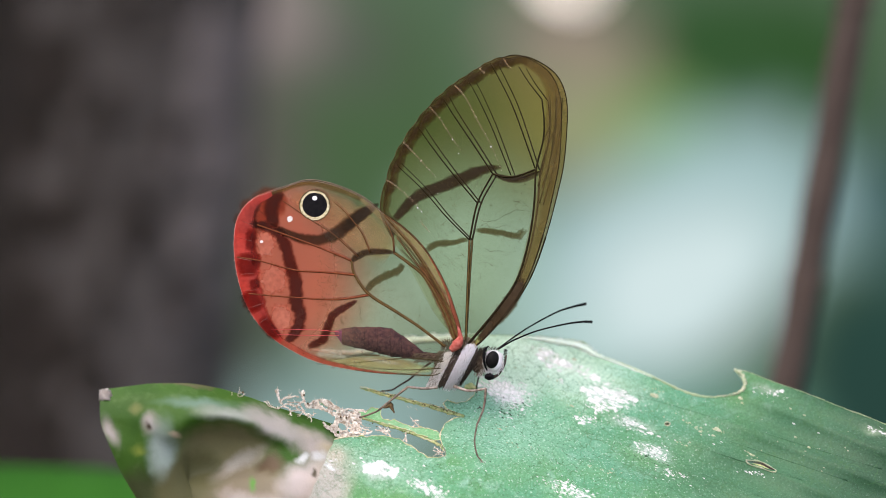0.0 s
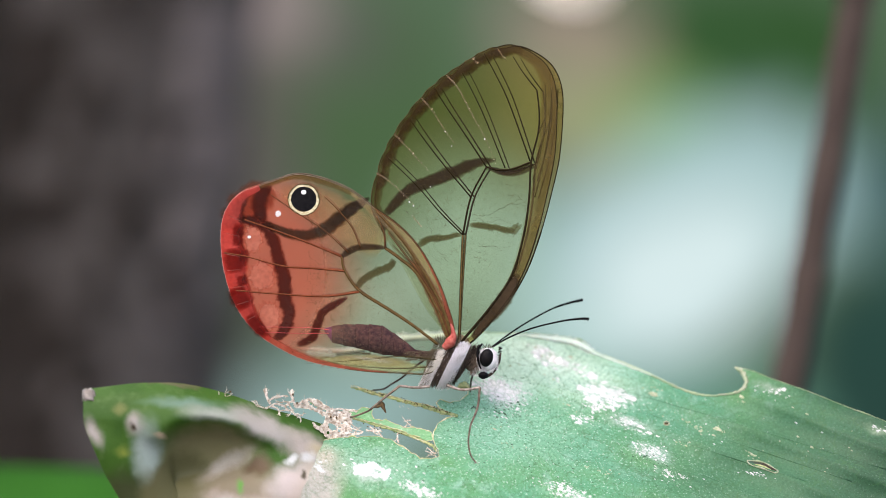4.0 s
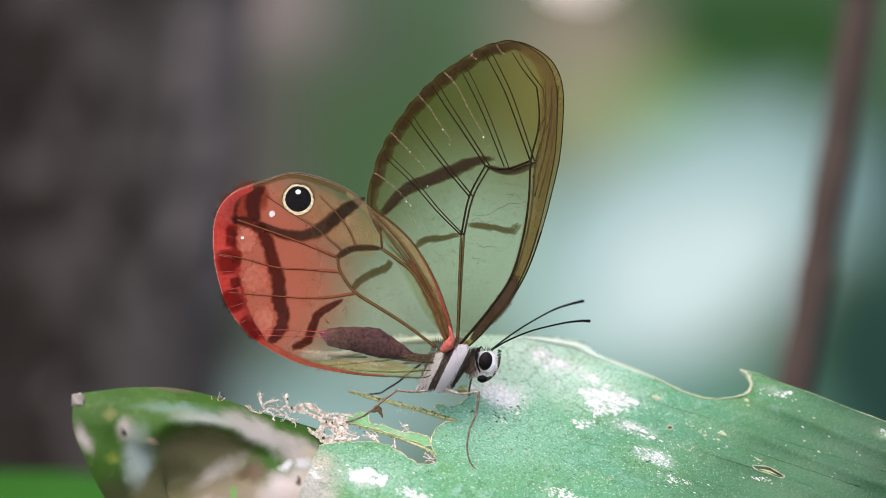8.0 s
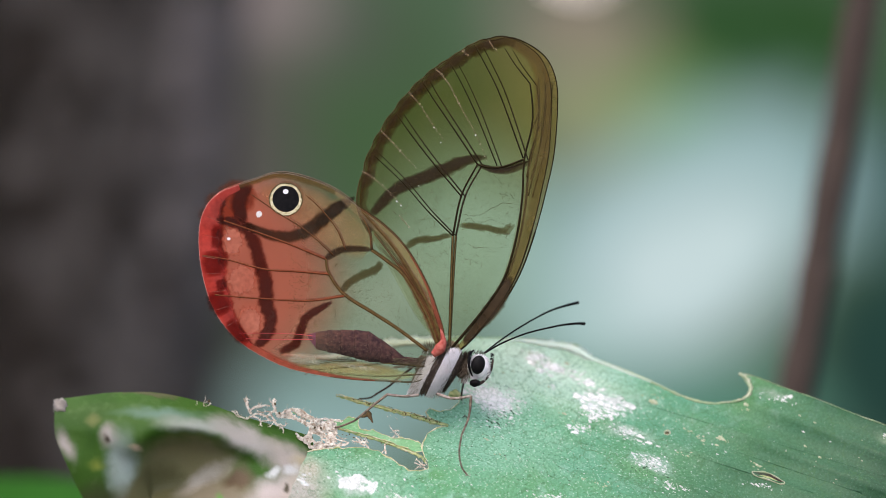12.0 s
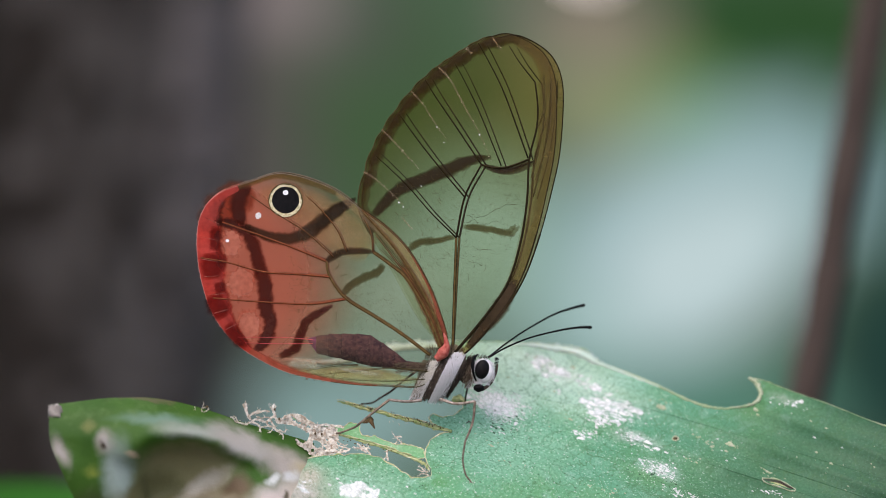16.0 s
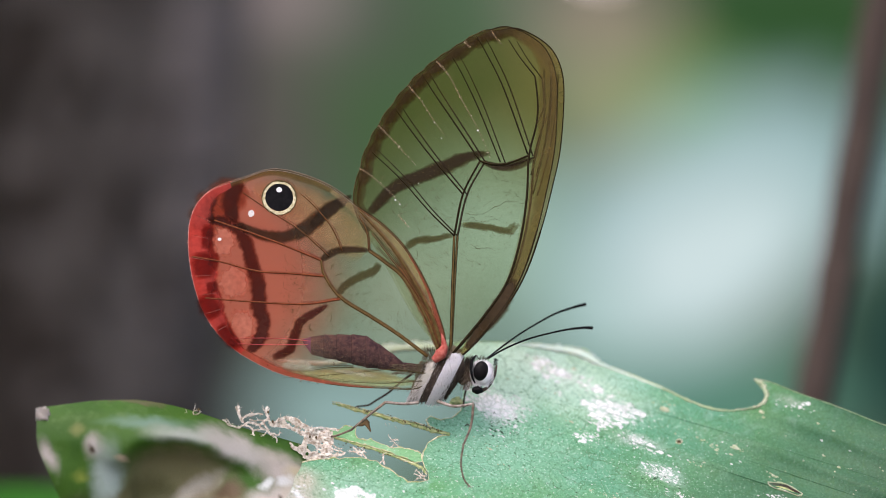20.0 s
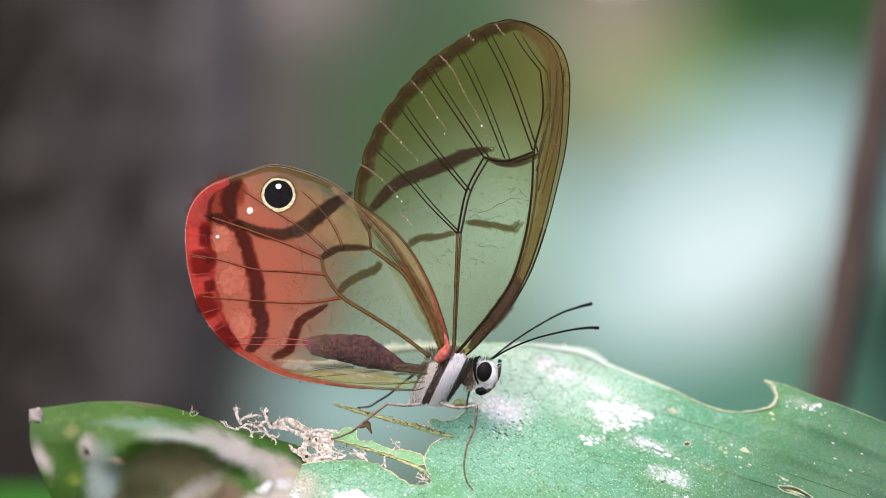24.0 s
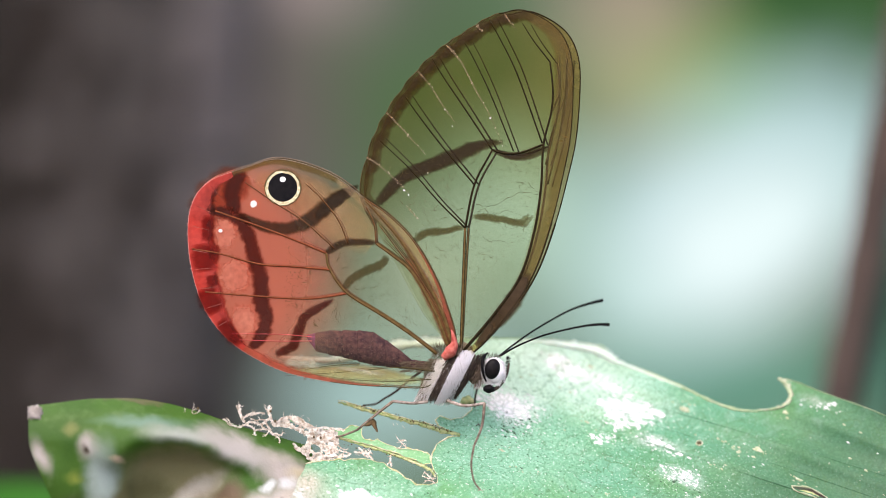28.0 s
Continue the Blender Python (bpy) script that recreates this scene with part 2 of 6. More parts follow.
M_VEINO = solid("orange brown vein", (0.07, 0.028, 0.011, 1), (0.13, 0.055, 0.02, 1), 0.7, spec=0.1)
M_BLACK = solid("black scales", (0.003, 0.003, 0.004, 1), (0.008, 0.007, 0.008, 1), 0.7, spec=0.08, bumps=0.1)
M_EYE = solid("glossy black eye", (0.004, 0.004, 0.005, 1), (0.012, 0.01, 0.01, 1), 0.4, spec=0.07, bumps=0.1)
M_WHITE = solid("white scales", (0.84, 0.80, 0.83, 1), (0.70, 0.66, 0.69, 1), 0.8, 6000)
M_CREAM = solid("cream ring scales", (0.74, 0.67, 0.48, 1), (0.40, 0.32, 0.16, 1), 0.8, 5200)
M_RED = solid("coral red wing base", (0.28, 0.035, 0.028, 1), (0.46, 0.13, 0.10, 1), 0.9, 3000)
M_ABDPALE = solid("pinkish brown abdomen scales", (0.12, 0.065, 0.06, 1), (0.18, 0.11, 0.09, 1), 0.8, 3000)
M_ABD = solid("purple brown abdomen", (0.034, 0.012, 0.024, 1), (0.115, 0.052, 0.052, 1), 0.8, 2600, spec=0.15, bumps=0.8)
M_FRINGE = solid("rosy fringe", (0.50, 0.14, 0.12, 1), (0.60, 0.30, 0.26, 1), 0.9)
M_DUST = solid("pale scale dust", (0.36, 0.29, 0.20, 1), (0.58, 0.52, 0.42, 1), 0.8)
M_VIOLET = solid("violet abdomen tip", (0.20, 0.03, 0.24, 1), (0.08, 0.015, 0.09, 1), 0.6)
M_FUR = solid("brown fur", (0.12, 0.085, 0.06, 1), (0.2, 0.15, 0.11, 1), 0.9)
M_GREYFUR = solid("grey white fur", (0.54, 0.50, 0.49, 1), (0.72, 0.69, 0.69, 1), 0.9, 5000)
M_DARKFUR = solid("dark fur", (0.034, 0.022, 0.017, 1), (0.095, 0.064, 0.048, 1), 0.9)
M_LEG = solid("brown leg", (0.14, 0.095, 0.075, 1), (0.44, 0.36, 0.32, 1), 0.6, 3000)
M_SHIN = solid("brown shin", (0.060, 0.040, 0.026, 1), (0.24, 0.175, 0.13, 1), 0.6, 2200)
M_DLEG = solid("dark leg", (0.03, 0.02, 0.014, 1), (0.06, 0.04, 0.03, 1), 0.5)
M_LACE = solid("dry leaf fibre", (0.34, 0.25, 0.18, 1), (0.88, 0.81, 0.73, 1), 0.9, 3600, bumps=0.6)
M_RIM = solid("dry yellow leaf edge", (0.34, 0.36, 0.14, 1), (0.68, 0.62, 0.46, 1), 0.9, 3600)
M_RIB = solid("yellow green leaf rib", (0.56, 0.55, 0.27, 1), (0.20, 0.30, 0.10, 1), 0.85, 2600, bumps=0.8, fine=0.0001)


def crust_material():
    """Thin white crust, cracked into small cells."""
    m, t, n, b = nodes_of("white leaf crust")
    tc = n.new("ShaderNodeTexCoord")
    nz = n.new("ShaderNodeTexNoise")
    nz.inputs["Scale"].default_value = 3000
    t.links.new(tc.outputs["Object"], nz.inputs["Vector"])
    wv = n.new("ShaderNodeVectorMath")
    wv.operation = "MULTIPLY_ADD"
    wv.inputs[1].default_value = (0.0004, 0.0004, 0.0004)
    t.links.new(nz.outputs["Color"], wv.inputs[0])
    t.links.new(tc.outputs["Object"], wv.inputs[2])
    vo = n.new("ShaderNodeTexVoronoi")
    vo.feature = "DISTANCE_TO_EDGE"
    vo.inputs["Scale"].default_value = 1500
    t.links.new(wv.outputs[0], vo.inputs["Vector"])
    cr = n.new("ShaderNodeMapRange")
    cr.inputs[1].default_value, cr.inputs[2].default_value = 0.01, 0.11
    cr.inputs[3].default_value, cr.inputs[4].default_value = 0.5, 0.0
    t.links.new(vo.outputs["Distance"], cr.inputs[0])
    c = mixed(t, (0.68, 0.65, 0.66, 1), (0.52, 0.55, 0.53, 1), ramp_noise(t, 4000, 0.4, 0.7))
    t.links.new(mixed(t, c, (0.20, 0.27, 0.21, 1), cr.outputs[0]), b.inputs["Base Color"])
    b.inputs["Roughness"].default_value = 0.95
    b.inputs["Specular IOR Level"].default_value = 0.1
    bump(t, b, vo.outputs["Distance"], 0.3, 0.00005)
    return m


M_LICHEN = crust_material()
M_TAN = solid("tan leaf speck", (0.27, 0.34, 0.18, 1), (0.46, 0.44, 0.34, 1), 0.85, 4000)
M_MOULD = solid("dark green mould", (0.02, 0.045, 0.025, 1), (0.05, 0.11, 0.06, 1), 0.9, 6000)
M_SCAB = solid("brown leaf scab", (0.06, 0.035, 0.015, 1), (0.13, 0.08, 0.03, 1), 0.8, 2500)


def leaf_material(name, ca, cb, cc, scale=160, rough=0.38, tl=0.25, net=0.0, zones=(), grain=0.3, stipple=0.0):
    """Leaf tissue. net: strength of the fine vein net; zones: stains and painted light (x, z, half sizes, turn, hard
    core, colour) in the thing's space.
    """
    m, t, n, b = nodes_of(name)
    tc = n.new("ShaderNodeTexCoord")
    c = mixed(t, ca, cb, ramp_noise(t, scale, 0.35, 0.65, 4))
    c = mixed(t, c, cc, ramp_noise(t, scale * 5, 0.52, 0.80, 5))
    if zones:
        nz = n.new("ShaderNodeTexNoise")
        nz.inputs["Scale"].default_value, nz.inputs["Detail"].default_value = 500, 4
        t.links.new(tc.outputs["Object"], nz.inputs["Vector"])
        wob = n.new("ShaderNodeVectorMath")
        wob.operation = "MULTIPLY_ADD"
        wob.inputs[1].default_value = (0.0016, 0, 0.0016)
        t.links.new(nz.outputs["Color"], wob.inputs[0])
        sh = n.new("ShaderNodeVectorMath")
        sh.operation = "SUBTRACT"
        sh.inputs[1].default_value = (0.0008, 0, 0.0008)
        t.links.new(tc.outputs["Object"], sh.inputs[0])
        t.links.new(sh.outputs[0], wob.inputs[2])
        for x, z, rx, rz, turn, hard, col in zones:
            mp = n.new("ShaderNodeMapping")
            mp.vector_type = "TEXTURE"
            mp.inputs["Location"].default_value = (x, 0, z)
            mp.inputs["Rotation"].default_value = (0, radians(turn), 0)
            mp.inputs["Scale"].default_value = (rx, 1000, rz)
            t.links.new(wob.outputs[0], mp.inputs["Vector"])
            ln = n.new("ShaderNodeVectorMath")
            ln.operation = "LENGTH"
            t.links.new(mp.outputs[0], ln.inputs[0])
            r = n.new("ShaderNodeMapRange")
            r.interpolation_type = "SMOOTHSTEP"
            r.inputs[1].default_value, r.inputs[2].default_value = hard, 1
            r.inputs[3].default_value, r.inputs[4].default_value = 1, 0
            t.links.new(ln.outputs["Value"], r.inputs[0])
            c = mixed(t, c, col, r.outputs[0])
    fine = ramp_noise(t, scale * 28, 0.3, 0.7, 3)
    f = n.new("ShaderNodeMath")
    f.operation = "MULTIPLY"
    f.inputs[1].default_value = grain
    t.links.new(fine, f.inputs[0])
    dark = n.new("ShaderNodeMix")
    dark.data_type, dark.blend_type = "RGBA", "MULTIPLY"
    t.links.new(f.outputs[0], dark.inputs[0])
    t.links.new(c, dark.inputs[6])
    dark.inputs[7].default_value = (0.5, 0.6, 0.5, 1)
    c = dark.outputs[2]
    if stipple:
        sx = n.new("ShaderNodeSeparateXYZ")
        t.links.new(tc.outputs["Object"], sx.inputs[0])
        worn = n.new("ShaderNodeMapRange")
        worn.inputs[1].default_value, worn.inputs[2].default_value = -0.002, 0.010
        worn.inputs[3].default_value, worn.inputs[4].default_value = stipple, stipple * 0.12
        t.links.new(sx.outputs[0], worn.inputs[0])
        q = n.new("ShaderNodeMath")
        q.operation = "MULTIPLY"
        t.links.new(worn.outputs[0], q.inputs[1])
        t.links.new(ramp_noise(t, 5200, 0.60, 0.72, 2), q.inputs[0])
        c = mixed(t, c, (0.55, 0.68, 0.58, 1), q.outputs[0])
        q = n.new("ShaderNodeMath")
        q.operation = "MULTIPLY"
        t.links.new(worn.outputs[0], q.inputs[1])
        t.links.new(ramp_noise(t, 4200, 0.57, 0.72, 4), q.inputs[0])
        c = mixed(t, c, (0.042, 0.135, 0.058, 1), q.outputs[0])
    height = fine
    if net:
        vo = n.new("ShaderNodeTexVoronoi")
        vo.feature = "DISTANCE_TO_EDGE"
        vo.inputs["Scale"].default_value = 520
        wv = n.new("ShaderNodeVectorMath")
        wv.operation = "MULTIPLY_ADD"
        nz = n.new("ShaderNodeTexNoise")
        nz.inputs["Scale"].default_value = 700
        t.links.new(tc.outputs["Object"], nz.inputs["Vector"])
        t.links.new(nz.outputs["Color"], wv.inputs[0])
        wv.inputs[1].default_value = (0.0022, 0.0022, 0.0022)
        t.links.new(tc.outputs["Object"], wv.inputs[2])
        t.links.new(wv.outputs[0], vo.inputs["Vector"])
        vr = n.new("ShaderNodeMapRange")
        vr.inputs[1].default_value, vr.inputs[2].default_value = 0.0, 0.042
        vr.inputs[3].default_value, vr.inputs[4].default_value = net, 0
        t.links.new(vo.outputs["Distance"], vr.inputs[0])
        gap = n.new("ShaderNodeMath")
        gap.operation = "MULTIPLY"
        t.links.new(vr.outputs[0], gap.inputs[0])
        t.links.new(ramp_noise(t, 330, 0.27, 0.54, 3), gap.inputs[1])
        c = mixed(t, c, tuple(x * 0.42 for x in ca[:3]) + (1,), gap.outputs[0])
        hs = n.new("ShaderNodeMath")
        hs.operation = "SUBTRACT"
        t.links.new(fine, hs.inputs[0])
        t.links.new(vr.outputs[0], hs.inputs[1])
        height = hs.outputs[0]
    t.links.new(c, b.inputs["Base Color"])
    b.inputs["Roughness"].default_value = rough
    b.inputs["Specular IOR Level"].default_value = 0.25
    bump(t, b, height, 0.25, 0.00006)
    tr = n.new("ShaderNodeBsdfTranslucent")
    t.links.new(c, tr.inputs[0])
    mix = n.new("ShaderNodeMixShader")
    mix.inputs[0].default_value = tl
    t.links.new(b.outputs[0], mix.inputs[1])
    t.links.new(tr.outputs[0], mix.inputs[2])
    t.links.new(mix.outputs[0], n["Material Output"].inputs[0])
    return m


LEAF_AT = w(1150, 800, -2)


# colour patch of the leaf, for stains and for painted light
def stain(x, y, rx, ry, turn, hard, col, d=0.0):
    p = w(x, y, d) - LEAF_AT
    return (p.x, p.z, rx * U, ry * U, turn, hard, (*col, 1))


LOBE_NEAR = 0.5


def lobe_stain(x, y, rx, ry, turn, hard, col, d=0.0):
    return stain(x, y, rx, ry, turn, hard, col, LOBE_NEAR * d)


# leaf greens, with shade painted on the right end and sheen round the head
LEAF_TONES_AND_LIGHT = (stain(1330, 860, 420, 150, 14, 0.0, (0.105, 0.26, 0.135)), stain(1600, 860, 560, 330, 20, 0.2, (0.052, 0.150, 0.074)), stain(1640, 840, 260, 190, 0, 0.0, (0.026, 0.082, 0.040)),
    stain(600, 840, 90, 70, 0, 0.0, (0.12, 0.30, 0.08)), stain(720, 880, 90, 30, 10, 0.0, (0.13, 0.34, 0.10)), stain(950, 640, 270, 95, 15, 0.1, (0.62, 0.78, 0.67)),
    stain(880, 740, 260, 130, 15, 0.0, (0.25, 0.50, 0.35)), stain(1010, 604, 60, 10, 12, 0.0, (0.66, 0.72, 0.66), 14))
# pale margin and crust; the patch at 895, 680 continues the painted sheen
LEAF_MARGIN = (stain(1045, 619, 46, 9, 22, 0.2, (0.68, 0.72, 0.68), 13), stain(1085, 638, 34, 7, 22, 0.1, (0.58, 0.66, 0.58), 12), stain(895, 680, 90, 38, 14, 0.0, (0.62, 0.77, 0.68)),
    stain(680, 820, 130, 60, 10, 0.0, (0.28, 0.50, 0.36)), stain(1080, 702, 62, 26, 14, 0.0, (0.50, 0.58, 0.53)), stain(895, 702, 52, 30, 10, 0.0, (0.58, 0.66, 0.61)))
LEAF_PATCHES = (stain(1120, 752, 60, 12, 18, 0.0, (0.44, 0.55, 0.48)), stain(1155, 802, 50, 16, 18, 0.0, (0.38, 0.5, 0.43)), stain(665, 832, 46, 17, 14, 0.0, (0.58, 0.62, 0.59)),
    stain(985, 640, 70, 18, 24, 0.0, (0.64, 0.72, 0.66)), stain(1365, 692, 34, 12, 12, 0.0, (0.24, 0.34, 0.25)), stain(1552, 765, 30, 14, 16, 0.0, (0.22, 0.30, 0.2)),
    stain(566, 880, 62, 110, 24, 0.35, (0.56, 0.50, 0.46), -13), stain(590, 806, 26, 22, 30, 0.1, (0.56, 0.50, 0.42), -6))
M_LEAF = leaf_material("worn green leaf", (0.125, 0.335, 0.115, 1), (0.135, 0.385, 0.235, 1), (0.33, 0.55, 0.43, 1), rough=0.46, net=0.55, grain=0.75, stipple=0.8, zones=LEAF_TONES_AND_LIGHT + LEAF_MARGIN + LEAF_PATCHES)
M_FARRIM = leaf_material("pale far leaf edge", (0.66, 0.78, 0.68, 1), (0.76, 0.84, 0.76, 1), (0.84, 0.86, 0.80, 1))
M_SCRAP = leaf_material("fresh green leaf scrap", (0.16, 0.37, 0.16, 1), (0.22, 0.43, 0.22, 1), (0.36, 0.54, 0.34, 1), tl=0.1, grain=0.5, stipple=0.4)
M_PALEEDGE = leaf_material("pale leaf edge", (0.30, 0.45, 0.24, 1), (0.40, 0.48, 0.28, 1), (0.5, 0.5, 0.36, 1))
GREY = (0.42, 0.36, 0.34)
LOBE_GREENS = (lobe_stain(245, 880, 80, 70, -20, 0.3, (0.045, 0.055, 0.018), -15), lobe_stain(330, 682, 120, 6, 5, 0.0, (0.11, 0.10, 0.05), -13), lobe_stain(238, 748, 24, 34, 0, 0.0, (0.032, 0.09, 0.009), -17),
    lobe_stain(345, 738, 34, 14, 0, 0.0, (0.034, 0.09, 0.010), -16), lobe_stain(350, 714, 100, 16, 4, 0.0, (0.13, 0.21, 0.15), -14), lobe_stain(300, 800, 26, 20, 0, 0.0, (0.045, 0.10, 0.013), -14))
LOBE_OLIVES = (lobe_stain(395, 805, 112, 70, 4, 0.45, (0.211, 0.192, 0.100), -10), lobe_stain(345, 870, 84, 90, 0, 0.6, (0.109, 0.102, 0.044), -10), lobe_stain(450, 870, 100, 66, 0, 0.4, (0.218, 0.179, 0.122), -13),
    lobe_stain(430, 775, 54, 26, 10, 0.0, (0.192, 0.177, 0.096), -12), lobe_stain(425, 818, 76, 20, -30, 0.0, (0.435, 0.384, 0.333), -10))
# grey dead tissue; the band along the rim also carries the curl's painted highlight
LOBE_DEAD_AND_GLEAM = (lobe_stain(410, 734, 90, 19, 7, 0.1, (0.27, 0.29, 0.25), -14), lobe_stain(490, 756, 84, 27, 28, 0.2, (0.40, 0.36, 0.33), -11), lobe_stain(560, 792, 66, 34, 30, 0.2, (0.46, 0.39, 0.35), -8),
    lobe_stain(545, 855, 66, 50, 0, 0.3, (0.60, 0.51, 0.48), -13), lobe_stain(590, 850, 50, 70, 0, 0.3, (0.62, 0.55, 0.50), -9), lobe_stain(420, 880, 50, 20, 10, 0.0, (0.38, 0.32, 0.29), -14))
LOBE_SCARS = (lobe_stain(470, 905, 100, 40, 0, 0.1, (0.50, 0.43, 0.40), -18), lobe_stain(478, 822, 40, 22, -8, 0.25, (0.115, 0.075, 0.042), -13), lobe_stain(446, 856, 9, 22, -14, 0.1, (0.12, 0.30, 0.06), -14),
    lobe_stain(566, 808, 20, 15, 20, 0.2, (0.66, 0.65, 0.65), -8), lobe_stain(538, 810, 14, 12, 0, 0.2, (0.66, 0.66, 0.64), -10), lobe_stain(556, 838, 8, 8, 0, 0.1, (0.12, 0.10, 0.07), -11))
LOBE_SPOTS = (lobe_stain(196, 764, 20, 42, -24, 0.0, GREY, -17), lobe_stain(268, 752, 24, 30, 0, 0.0, GREY, -17), lobe_stain(286, 796, 34, 74, 4, 0.1, (0.34, 0.40, 0.37), -15),
    lobe_stain(264, 757, 8, 10, 0, 0.1, (0.05, 0.035, 0.02), -17), lobe_stain(310, 770, 12, 9, 10, 0.1, (0.5, 0.38, 0.27), -17), lobe_stain(240, 724, 22, 16, 0, 0.0, (0.15, 0.17, 0.05), -17),
    lobe_stain(246, 797, 20, 16, 0, 0.0, (0.19, 0.24, 0.04), -16), lobe_stain(575, 792, 30, 16, 35, 0.0, (0.50, 0.42, 0.30), -4))
M_LOBE = leaf_material("green and dead leaf lobe", (0.030, 0.085, 0.008, 1), (0.050, 0.120, 0.014, 1), (0.080, 0.145, 0.035, 1), 200, 0.55, 0.2, grain=0.1, zones=LOBE_GREENS + LOBE_OLIVES + LOBE_DEAD_AND_GLEAM + LOBE_SCARS + LOBE_SPOTS)
M_KNOB = leaf_material("grey dead leaf tip", (0.30, 0.26, 0.24, 1), (0.13, 0.11, 0.09, 1), (0.44, 0.40, 0.38, 1), 500, 0.8, 0.1, grain=0.1)
M_BACKLEAF = leaf_material("bright green leaf", (0.018, 0.09, 0.008, 1), (0.03, 0.13, 0.012, 1), (0.04, 0.15, 0.02, 1), 30)
M_STEM = solid("brown sapling bark", (0.046, 0.031, 0.025, 1), (0.074, 0.051, 0.041, 1), 0.8, 90, bumps=0.5, fine=0.0005)
M_SOIL = solid("forest floor litter", (0.035, 0.025, 0.015, 1), (0.08, 0.06, 0.035, 1), 0.95, 12, bumps=0.6, fine=0.02)

# ---- setting: ground and out-of-focus forest ----
GR = bmesh.new()
bmesh.ops.create_grid(GR, x_segments=60, y_segments=60, size=60)
for v in GR.verts:
    v.co.z = 0.03 * noise.noise(v.co * 0.7)
ground = tagged(part("ground", GR, M_SOIL), "dark brown forest floor with leaf litter", "ground", kind="structure")


FAR_BACK = 1.5                                         # metres from the butterfly to the open forest


def behind(x, y, dist):
    """Place at that many metres behind the sheet, seen along the mid-clip sight line."""
    k = (0.394 + dist) / 0.394
    ex, ez = 0.0035, 0.0017
    px, pz = (x - 784 + 27) / 1.092 * U, -(y - 441 + 7) / 1.092 * U
    return Vector((ex + (px - ex) * k, dist, H + ez + (pz - ez) * k))


def backdrop_material():
    m, t, n, b = nodes_of("blurred forest distance")
    n.remove(b)
    at = n.new("ShaderNodeAttribute")
    at.attribute_name = "drawing"
    nz = n.new("ShaderNodeTexNoise")
    nz.inputs["Scale"].default_value, nz.inputs["Detail"].default_value = 0.006, 1
    t.links.new(at.outputs["Vector"], nz.inputs["Vector"])
    sub = n.new("ShaderNodeVectorMath")
    sub.operation = "SUBTRACT"
    sub.inputs[1].default_value = (0.5, 0.5, 0.5)
    t.links.new(nz.outputs["Color"], sub.inputs[0])
    sc = n.new("ShaderNodeVectorMath")
    sc.operation = "MULTIPLY_ADD"
    sc.inputs[1].default_value = (90, 90, 0)
    t.links.new(sub.outputs[0], sc.inputs[0])
    t.links.new(at.outputs["Vector"], sc.inputs[2])
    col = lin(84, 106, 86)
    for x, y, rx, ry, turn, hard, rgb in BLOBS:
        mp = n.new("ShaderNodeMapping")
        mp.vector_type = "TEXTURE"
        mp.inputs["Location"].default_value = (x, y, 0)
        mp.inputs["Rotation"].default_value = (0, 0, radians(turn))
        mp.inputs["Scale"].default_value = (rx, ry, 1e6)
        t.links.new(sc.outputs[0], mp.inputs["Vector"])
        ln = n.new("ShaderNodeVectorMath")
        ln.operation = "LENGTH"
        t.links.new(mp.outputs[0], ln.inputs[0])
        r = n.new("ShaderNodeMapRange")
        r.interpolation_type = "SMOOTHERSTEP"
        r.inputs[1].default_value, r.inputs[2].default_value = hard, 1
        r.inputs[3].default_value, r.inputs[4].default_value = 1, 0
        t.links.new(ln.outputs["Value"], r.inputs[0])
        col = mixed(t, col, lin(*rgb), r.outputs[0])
    em = n.new("ShaderNodeEmission")
    t.links.new(col, em.inputs[0])
    t.links.new(em.outputs[0], n["Material Output"].inputs[0])
    return m


# light and blur of the distance painted as soft glowing patches: place, half sizes, turn, hard core, colour
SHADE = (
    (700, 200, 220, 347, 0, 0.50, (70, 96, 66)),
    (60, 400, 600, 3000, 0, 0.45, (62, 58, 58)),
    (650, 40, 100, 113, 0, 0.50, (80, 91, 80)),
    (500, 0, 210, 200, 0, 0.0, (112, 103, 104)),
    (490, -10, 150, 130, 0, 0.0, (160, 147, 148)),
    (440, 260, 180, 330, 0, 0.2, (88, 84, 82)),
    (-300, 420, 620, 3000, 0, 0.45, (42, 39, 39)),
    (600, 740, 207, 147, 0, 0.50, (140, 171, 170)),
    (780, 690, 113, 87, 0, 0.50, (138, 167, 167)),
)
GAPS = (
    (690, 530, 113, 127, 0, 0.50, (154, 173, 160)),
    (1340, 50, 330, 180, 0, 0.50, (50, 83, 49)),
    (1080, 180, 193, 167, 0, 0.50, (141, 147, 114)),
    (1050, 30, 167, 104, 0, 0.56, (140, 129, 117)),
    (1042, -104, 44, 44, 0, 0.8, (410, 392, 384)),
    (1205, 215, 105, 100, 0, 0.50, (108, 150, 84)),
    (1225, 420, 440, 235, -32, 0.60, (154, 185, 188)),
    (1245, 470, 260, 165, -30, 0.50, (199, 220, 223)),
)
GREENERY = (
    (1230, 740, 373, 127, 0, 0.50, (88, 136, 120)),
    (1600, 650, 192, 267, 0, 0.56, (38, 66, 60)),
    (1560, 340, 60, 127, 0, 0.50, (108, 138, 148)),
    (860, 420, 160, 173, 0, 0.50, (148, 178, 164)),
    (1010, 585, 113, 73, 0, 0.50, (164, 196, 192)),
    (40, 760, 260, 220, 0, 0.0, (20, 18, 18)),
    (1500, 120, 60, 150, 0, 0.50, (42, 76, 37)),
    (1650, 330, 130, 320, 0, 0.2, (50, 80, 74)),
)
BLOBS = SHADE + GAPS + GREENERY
bd_v, bd_f, bd_a = [], [], []
NX, NZ = 110, 60
